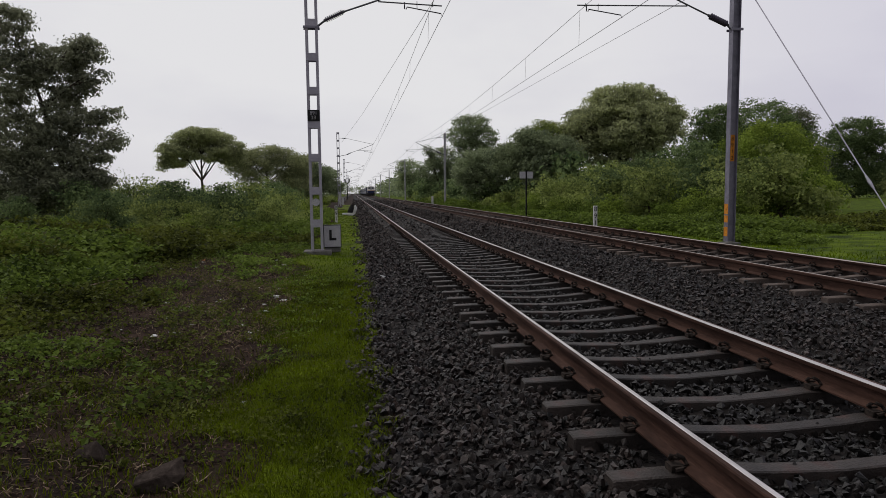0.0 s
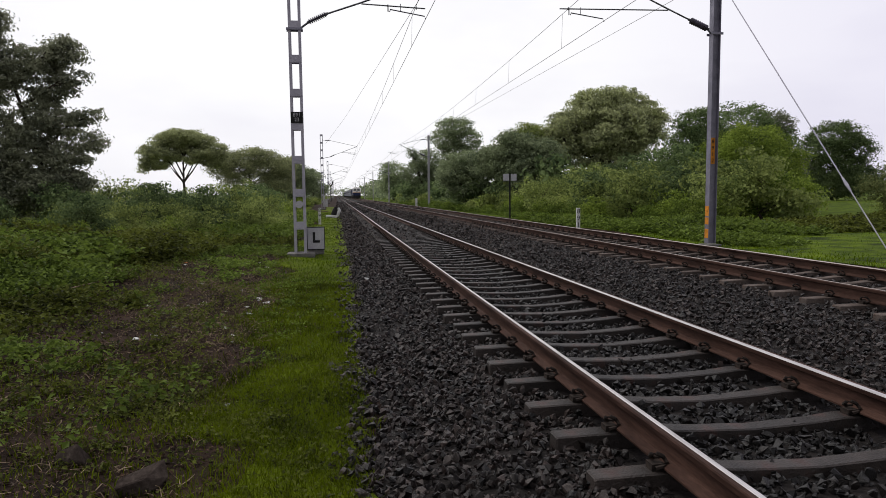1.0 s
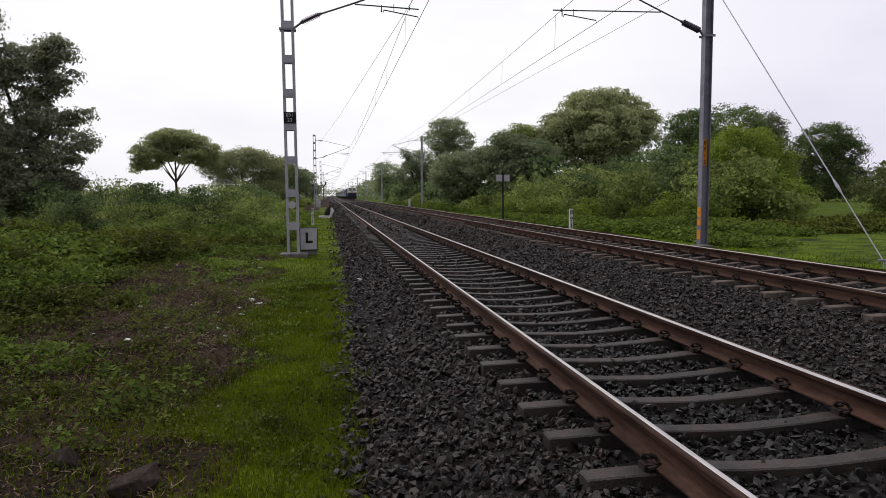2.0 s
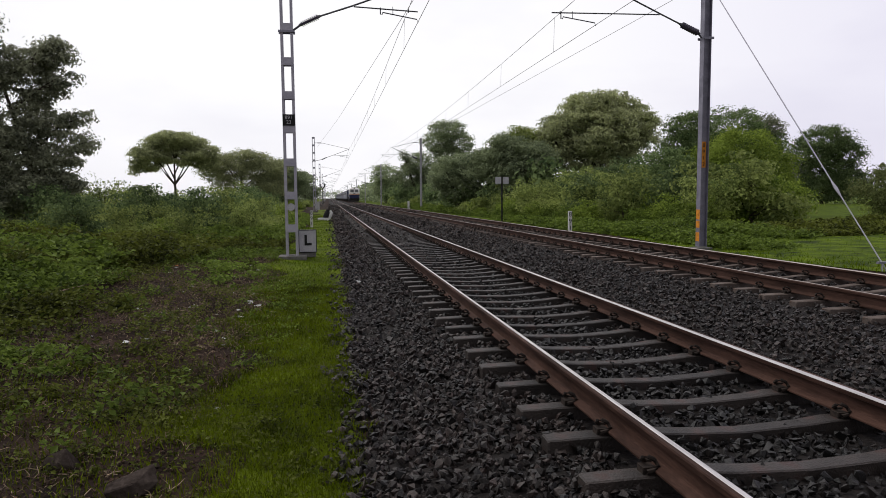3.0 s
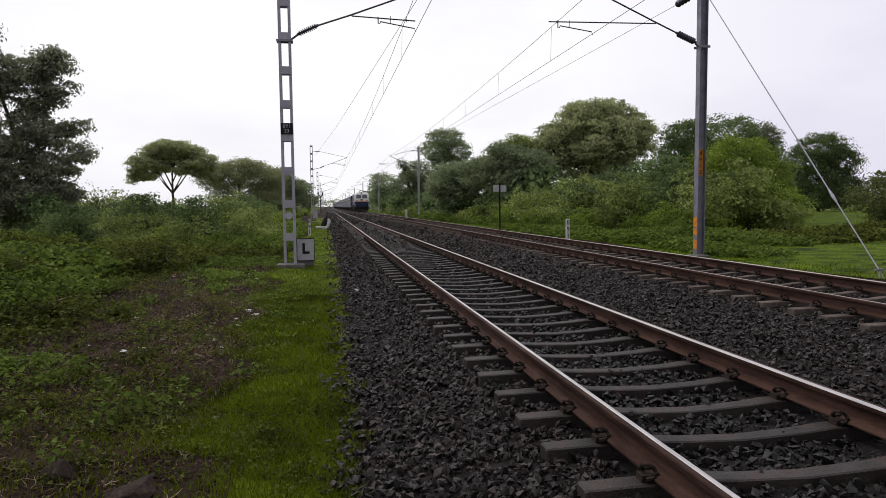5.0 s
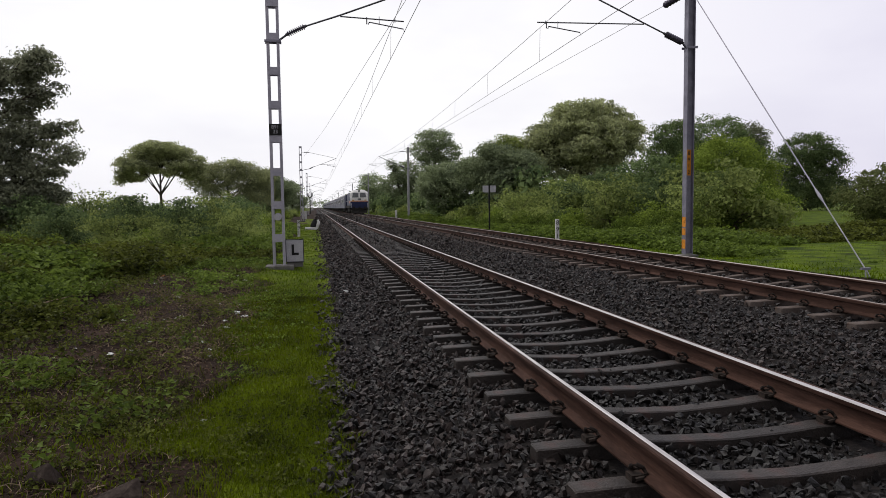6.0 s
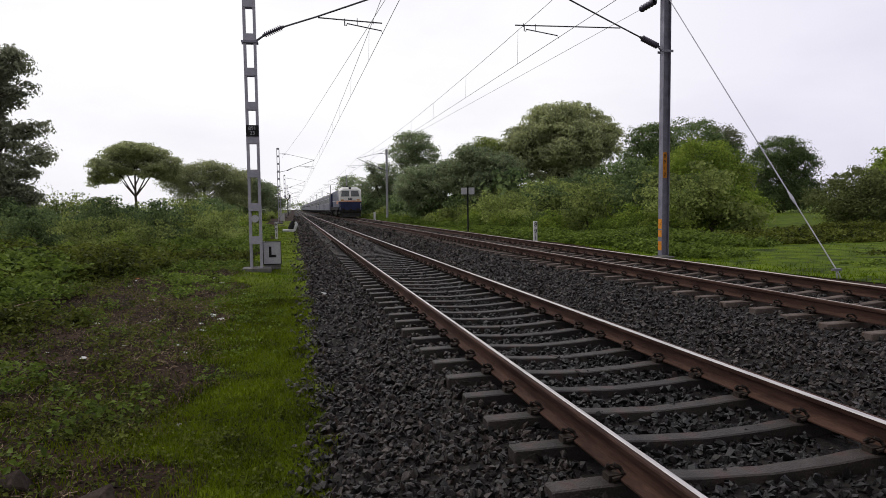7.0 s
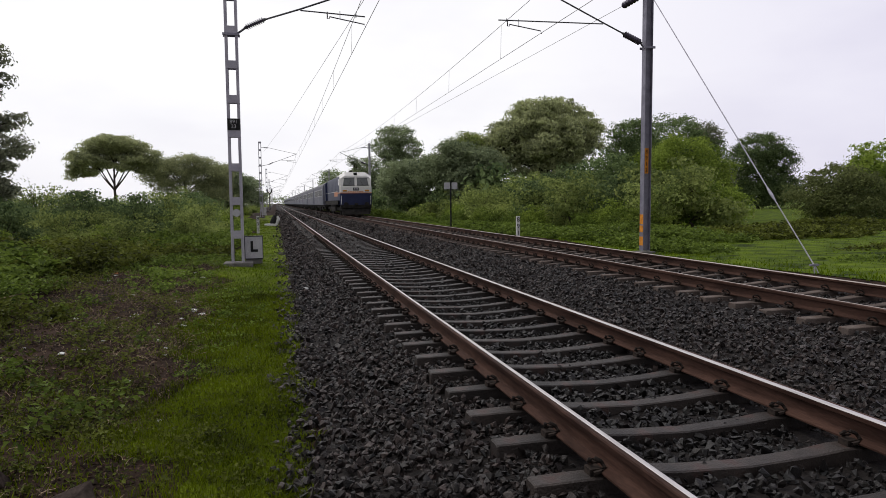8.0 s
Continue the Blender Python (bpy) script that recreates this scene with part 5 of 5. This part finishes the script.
tagged(new("dry_straw", quick("dry_straw", *leaves(P, 0.006, rg, 1.0, 5.0), M_TWIG)), "pale dry straw bits on the soil", "straw", kind="stuff")
n = 4200
x, y = rg.uniform(-7.0, -0.9, n), 3.0 + 15 * rg.random(n) ** 1.3
tw = []
for i in range(n):
    a, s = rg.uniform(0, 6.28), rg.uniform(0.03, 0.13)
    z = float(ground_z(x[i], y[i])) + 0.012
    tw.append(tube_arrays([(x[i], y[i], z), (x[i] + math.cos(a) * s * 0.5, y[i] + math.sin(a) * s * 0.5, z + rg.uniform(0, 0.04)), (x[i] + math.cos(a + 0.4) * s, y[i] + math.sin(a + 0.4) * s, z + rg.uniform(-0.01, 0.05))], [0.004, 0.003, 0.0015], 3))
tagged(new("twigs", quick("twigs", *merge(tw), M_TWIG)), "dry twigs and stalks on bare soil", "twigs", kind="stuff")
scraps = [(-4.5, 10.82, 0.09), (-0.95, 5.98, 0.05), (-1.84, 14.09, 0.09), (-1.5, 15.2, 0.08), (-1.7, 15.8, 0.1), (-0.55, 13.2, 0.06), (-2.4, 12.0, 0.05), (-1.45, 7.4, 0.035), (-1.2, 8.8, 0.035), (-2.2, 6.0, 0.03)]
scraps += [(R.uniform(-4.5, -0.9), R.uniform(5, 16), R.uniform(0.025, 0.06)) for _ in range(30)] + [(R.gauss(-1.9, 0.5), R.uniform(8, 16.5), R.uniform(0.04, 0.09)) for _ in range(26)]
for x, y, s in scraps:
    v, f = SHAPES[int(abs(x * 100)) % 14]
    ob = new("scrap", quick("scrap", v * np.array([s, s * 0.8, s * 0.45]), f, M_LITTER))
    ob.location = (x, y, float(ground_z(x, y)) + s * 0.2)
    tagged(ob, "crumpled pale scrap of litter on the soil", "litter", "scraps of litter")
for x, y, s in ((-1.35, 18.2, 0.08), (-1.6, 18.6, 0.06), (-3.3, 15.9, 0.06), (-3.45, 16.0, 0.05)):
    v, f = SHAPES[5]
    ob = new("plastic_scrap", quick("plastic_scrap", v * np.array([s, s * 0.7, s * 0.5]), f, M_ORANGE_SCRAP))
    ob.location = (x, y, float(ground_z(x, y)) + s * 0.4)
    tagged(ob, "faded orange plastic scrap among the weeds", "litter", "scraps of litter")
for pts in ([(-4.9, 11.3, 0.05), (-4.5, 11.5, 0.1), (-4.15, 11.75, 0.16), (-3.9, 12.2, 0.2)], [(-5.2, 11.6, 0.04), (-4.7, 11.7, 0.07), (-4.3, 11.6, 0.04)], [(-2.9, 6.3, 0.02), (-2.7, 6.55, 0.05), (-2.55, 6.6, 0.03)]):
    tagged(tube("fallen_branch", [(x, y, float(ground_z(x, y)) + z) for x, y, z in pts], [0.012] * (len(pts) - 1) + [0.004], M_TWIG, None, "", 6), "dry fallen branch lying on the soil", "branch", "fallen branches")
ob = new("white_stone", quick("white_stone", SHAPES[3][0] * 0.07, SHAPES[3][1], M_LITTER))
ob.location = (0.52, 13.08, float(bed_z(0.52, 13.08)) + 0.03)
tagged(ob, "single white stone on the dark ballast", "stone")


def rock(x, y, sx, sy, sz, seed, turn):
    """An angular broken slab."""
    r = random.Random(seed)
    bm = bmesh.new()
    for _ in range(13):
        d = Vector((r.uniform(-1, 1), r.uniform(-1, 1), r.uniform(-1, 1))).normalized() * r.uniform(0.8, 1.15)
        bm.verts.new((d.x * sx, d.y * sy, d.z * sz))
    hull = bmesh.ops.convex_hull(bm, input=bm.verts)
    bmesh.ops.delete(bm, geom=[e for e in hull["geom_interior"] if isinstance(e, bmesh.types.BMVert)], context="VERTS")
    bmesh.ops.bevel(bm, geom=list(bm.edges), offset=0.006, segments=1, affect="EDGES")
    ob = part("rock", bm, M_ROCK)
    ob.matrix_basis = pose(x, y, float(ground_z(x, y)) + sz * 0.15, 14, -22, turn)
    tagged(ob, "broken brown rock half sunk in the weeds", "rock", "rocks in the grass")


rock(-1.14, 4.15, 0.19, 0.11, 0.13, 4, 15)
rock(-1.72, 4.72, 0.17, 0.07, 0.17, 9, -30)

# ---- the train ----


def ring(w, h0, h1, y, top=0.35, n=6):
    """A coach section: straight sides and an arched roof."""
    pts = [(-w, y, h0), (w, y, h0), (w, y, h1 - top)]
    for i in range(1, n):
        a = math.pi * i / n
        pts.append((w * math.cos(a), y, h1 - top + top * math.sin(a)))
    pts.append((-w, y, h1 - top))
    return pts


def wheel(parent, x, y, r):
    bm = loft([[(x + d, y + r * k * math.cos(a), r + r * k * math.sin(a)) for a in np.linspace(0, 2 * math.pi, 21)[:-1]] for d, k in ((-0.07, 0.9), (-0.06, 1.0), (0.05, 1.0), (0.07, 0.9))])
    part("wheel", bm, M_UNDER, parent)


def bogie(parent, y, axles, pitch):
    b = bmesh.new()
    span = pitch * (axles - 1) / 2
    for s in (-1, 1):
        box(b, s * 1.12 - 0.08, s * 1.12 + 0.08, y - span - 0.5, y + span + 0.5, 0.5, 0.82, 0.03)
    box(b, -1.1, 1.1, y - 0.3, y + 0.3, 0.55, 0.85)
    g = part("bogie", b, M_UNDER, parent, "grimy steel bogie")
    for i in range(axles):
        for s in (-0.8725, 0.8725):
            wheel(g, s, y - span + i * pitch, 0.5)


def locomotive():
    t = empty("diesel_locomotive", pose(C2, 66.5, Z2), "dark blue and cream diesel locomotive hauling passenger coaches", "locomotive")
    # cab with sloped nose: rings from the front backwards
    def cab(y, w, z0, z1, c):
        return [(-w, y, z0), (w, y, z0), (w, y, z1 - c), (w - c * 1.6, y, z1), (-w + c * 1.6, y, z1), (-w, y, z1 - c)]
    part("cab_lower", loft([cab(0.0, 1.42, 1.05, 2.14, 0.0), cab(0.12, 1.5, 1.05, 2.14, 0.0), cab(2.6, 1.5, 1.05, 2.14, 0.0)]), M_BLUE, t, "dark blue lower cab")
    part("cab_stripe", loft([cab(-0.004, 1.424, 2.14, 2.22, 0.0), cab(0.118, 1.504, 2.14, 2.22, 0.0), cab(2.6, 1.504, 2.14, 2.22, 0.0)]), M_STRIPE, t, "orange stripe round the cab")
    part("cab_upper", loft([cab(0.0, 1.42, 2.22, 2.75, 0.0), cab(0.12, 1.5, 2.22, 2.78, 0.0), cab(2.6, 1.5, 2.22, 2.78, 0.0)]), M_CABWHITE, t, "cream white cab front")
    part("cab_top", loft([cab(0.02, 1.43, 2.75, 2.77, 0.0), cab(0.2, 1.48, 2.77, 3.8, 0.3), cab(0.5, 1.5, 2.77, 4.14, 0.36), cab(2.6, 1.5, 2.77, 4.17, 0.36)]), M_CABWHITE, t, "cream white cab roof and window surround")
    for s in (-1, 1):
        x0, x1 = (0.12, 1.2) if s > 0 else (-1.2, -0.12)
        part("windscreen", loft([[(x0, 0.035, 2.9), (x1, 0.035, 2.9), (x1 - (0.12 if s > 0 else 0), 0.13, 3.58), (x0 + (0 if s > 0 else 0.12), 0.13, 3.58)], [(x0, 0.3, 2.9), (x1, 0.3, 2.9), (x1 - (0.12 if s > 0 else 0), 0.3, 3.58), (x0 + (0 if s > 0 else 0.12), 0.3, 3.58)]]), M_GLASS, t, "dark cab windscreen")
        part("marker_lamp", boxed(s * 1.05 - 0.2, s * 1.05 + 0.2, -0.03, 0.1, 2.3, 2.46, 0.02), M_AMBER, t, "amber marker lamp")
        part("cab_side_panel", boxed(s * 1.506 - 0.012, s * 1.506 + 0.012, 0.55, 2.6, 2.24, 3.72, 0.005), M_BLUE, t, "dark blue cab side")
        part("grille", boxed(s * 1.27 - 0.03, s * 1.27 + 0.03, 2.75, 3.35, 1.6, 2.5, 0.01), M_GREYPAINT, t, "pale louvred grille behind the cab")
        part("side_window", boxed(s * 1.515 - 0.02, s * 1.5 + 0.02, 0.7, 1.6, 2.9, 3.5, 0.01), M_GLASS, t)
        part("buffer", loft([[(s * 0.98 + 0.23 * k * math.cos(a), y, 1.08 + 0.23 * k * math.sin(a)) for a in np.linspace(0, 2 * math.pi, 17)[:-1]] for y, k in ((-0.42, 1.0), (-0.36, 1.0), (-0.35, 0.45), (0.05, 0.45))]), M_UNDER, t)
        tube("handrail", [(s * 1.38, -0.05, 1.1), (s * 1.38, -0.1, 1.9)], 0.02, M_CABWHITE, t)
        part("hood_side_panel", boxed(s * 1.26 - 0.012, s * 1.26 + 0.012, 3.4, 9.4, 1.9, 2.35), M_STRIPE, t, "orange band along the hood")
        for k in range(8):
            part("hood_door", boxed(s * 1.26 - 0.02, s * 1.26 + 0.02, 4 + k * 1.9, 5.7 + k * 1.9, 2.45, 3.5, 0.01), M_BLUE, t)
        tube("walkway_rail", [(s * 1.42, 2.7, 2.35), (s * 1.42, 19.6, 2.35)], 0.02, M_CABWHITE, t)
    part("headlamp_box", boxed(-0.27, 0.27, -0.05, 0.1, 2.4, 2.68, 0.03), M_BLACK, t, "dark central headlamp box")
    for s in (-0.11, 0.11):
        part("headlamp", loft([[(s + 0.08 * k * math.cos(a), y, 2.54 + 0.08 * k * math.sin(a)) for a in np.linspace(0, 2 * math.pi, 13)[:-1]] for y, k in ((-0.065, 0.7), (-0.052, 1.0))]), M_GREYPAINT, t)
    part("roof_lamp", boxed(-0.16, 0.16, 0.22, 0.7, 3.84, 4.1, 0.03), M_BLACK, t, "small lamp in the roof front")
    for s in (-1, 1):
        x0, x1 = (0.09, 1.23) if s > 0 else (-1.23, -0.09)
        fr = bmesh.new()
        box(fr, x0, x1, 0.01, 0.06, 2.86, 2.91)
        box(fr, x0, x1, 0.1, 0.15, 3.57, 3.62)
        part("screen_frame", fr, M_BLACK, t, "black rubber windscreen frame")
        tube("wiper", [(s * 0.7, 0.0, 2.85), (s * 0.45, 0.04, 3.35)], 0.015, M_BLACK, t)
    for k in range(9):
        part("lettering_bar", boxed(-0.78 + k * 0.17, -0.65 + k * 0.17, -0.01, 0.0, 2.25, 2.33), M_STRIPE, t)
    part("bumper_beam", boxed(-1.45, 1.45, -0.12, 0.3, 0.72, 1.05, 0.03), M_UNDER, t, "grimy front buffer beam")
    part("cowcatcher", loft([[(-1.3, -0.25, 0.14), (1.3, -0.25, 0.14), (1.4, 0.0, 0.74), (-1.4, 0.0, 0.74)], [(-1.3, 0.1, 0.14), (1.3, 0.1, 0.14), (1.4, 0.25, 0.74), (-1.4, 0.25, 0.74)]]), M_UNDER, t, "dark steel cowcatcher plate")
    part("coupler", boxed(-0.14, 0.14, -0.6, 0.1, 0.95, 1.2, 0.04), M_UNDER, t)
    part("hood", loft([ring(1.25, 1.5, 4.02, y, 0.22) for y in (2.6, 19.8)]), M_BLUE, t, "long dark blue engine hood")
    part("rear_cab", loft([cab(y, 1.5, 1.05, 3.95, 0.36) for y in (19.8, 21.0)]), M_BLUE, t)
    part("underframe", boxed(-1.5, 1.5, 0.3, 21.0, 1.05, 1.5, 0.02), M_UNDER, t, "grimy underframe and walkway")
    part("fuel_tank", boxed(-1.35, 1.35, 7.6, 13.4, 0.35, 1.05, 0.12), M_UNDER, t)
    for y in (6.5, 14.0, 17.0):
        part("roof_fan", loft([[(0.7 * math.cos(a), y + 0.7 * math.sin(a), z) for a in np.linspace(0, 2 * math.pi, 17)[:-1]] for z in (3.9, 4.12)]), M_ROOF, t)
    part("horn", boxed(-0.5, -0.2, 0.9, 1.4, 4.16, 4.32, 0.03), M_UNDER, t)
    bogie(t, 4.2, 3, 1.85)
    bogie(t, 16.8, 3, 1.85)
    return t


def coach():
    t = empty("passenger_coach", pose(C2, 120, Z2), "pale grey-blue passenger coach with a row of windows", "railway coach", "coaches of the train")
    part("body_shell", loft([ring(1.62, 1.0, 3.4, y, 0.02, 3) for y in (0.35, 21.9)]), M_COACH, t)
    part("roof", loft([ring(1.6, 3.38, 3.98, y, 0.58, 8) for y in (0.35, 21.9)]), M_ROOF, t, "dirty grey arched roof")
    part("underframe", boxed(-1.45, 1.45, 0.2, 22.0, 0.75, 1.0), M_UNDER, t)
    for y0 in (6.5, 10.5, 13.2):
        part("equipment_box", boxed(-1.3, 1.3, y0, y0 + 1.7, 0.35, 0.75, 0.03), M_UNDER, t)
    for s in (-1, 1):
        part("window_band", boxed(s * 1.62 - 0.012, s * 1.62 + 0.012, 2.4, 19.9, 2.1, 3.0), M_COACH_BAND, t, "paler band round the windows")
        for k in range(9):
            y = 3.1 + k * 1.86
            part("window", boxed(s * 1.628 - 0.014, s * 1.628 + 0.014, y, y + 0.95, 2.15, 2.92, 0.004), M_SHADE, t, "dark window")
        for y in (0.9, 20.5):
            part("door", boxed(s * 1.625 - 0.012, s * 1.625 + 0.012, y, y + 0.75, 1.1, 3.1, 0.01), M_BLUE, t, "dark coach door")
    part("gangway", boxed(-0.6, 0.6, -0.1, 22.35, 1.1, 3.2), M_UNDER, t)
    bogie(t, 3.6, 2, 2.9)
    bogie(t, 18.7, 2, 2.9)
    return t


loco = locomotive()
first_coach = coach()
coaches = [first_coach] + [copy_thing(first_coach, pose(C2, 120, Z2)) for _ in range(17)]

TRAIN_END, SPEED = 66.0, 27.4


def motions():
    times = [0, 2, 4, 6, 8]
    walk(loco, [(t, pose(C2, TRAIN_END + SPEED * (8 - t), Z2)) for t in times])
    for i, c in enumerate(coaches):
        walk(c, [(t, pose(C2, TRAIN_END + 21.6 + 22.4 * i + SPEED * (8 - t), Z2)) for t in times])


motions()
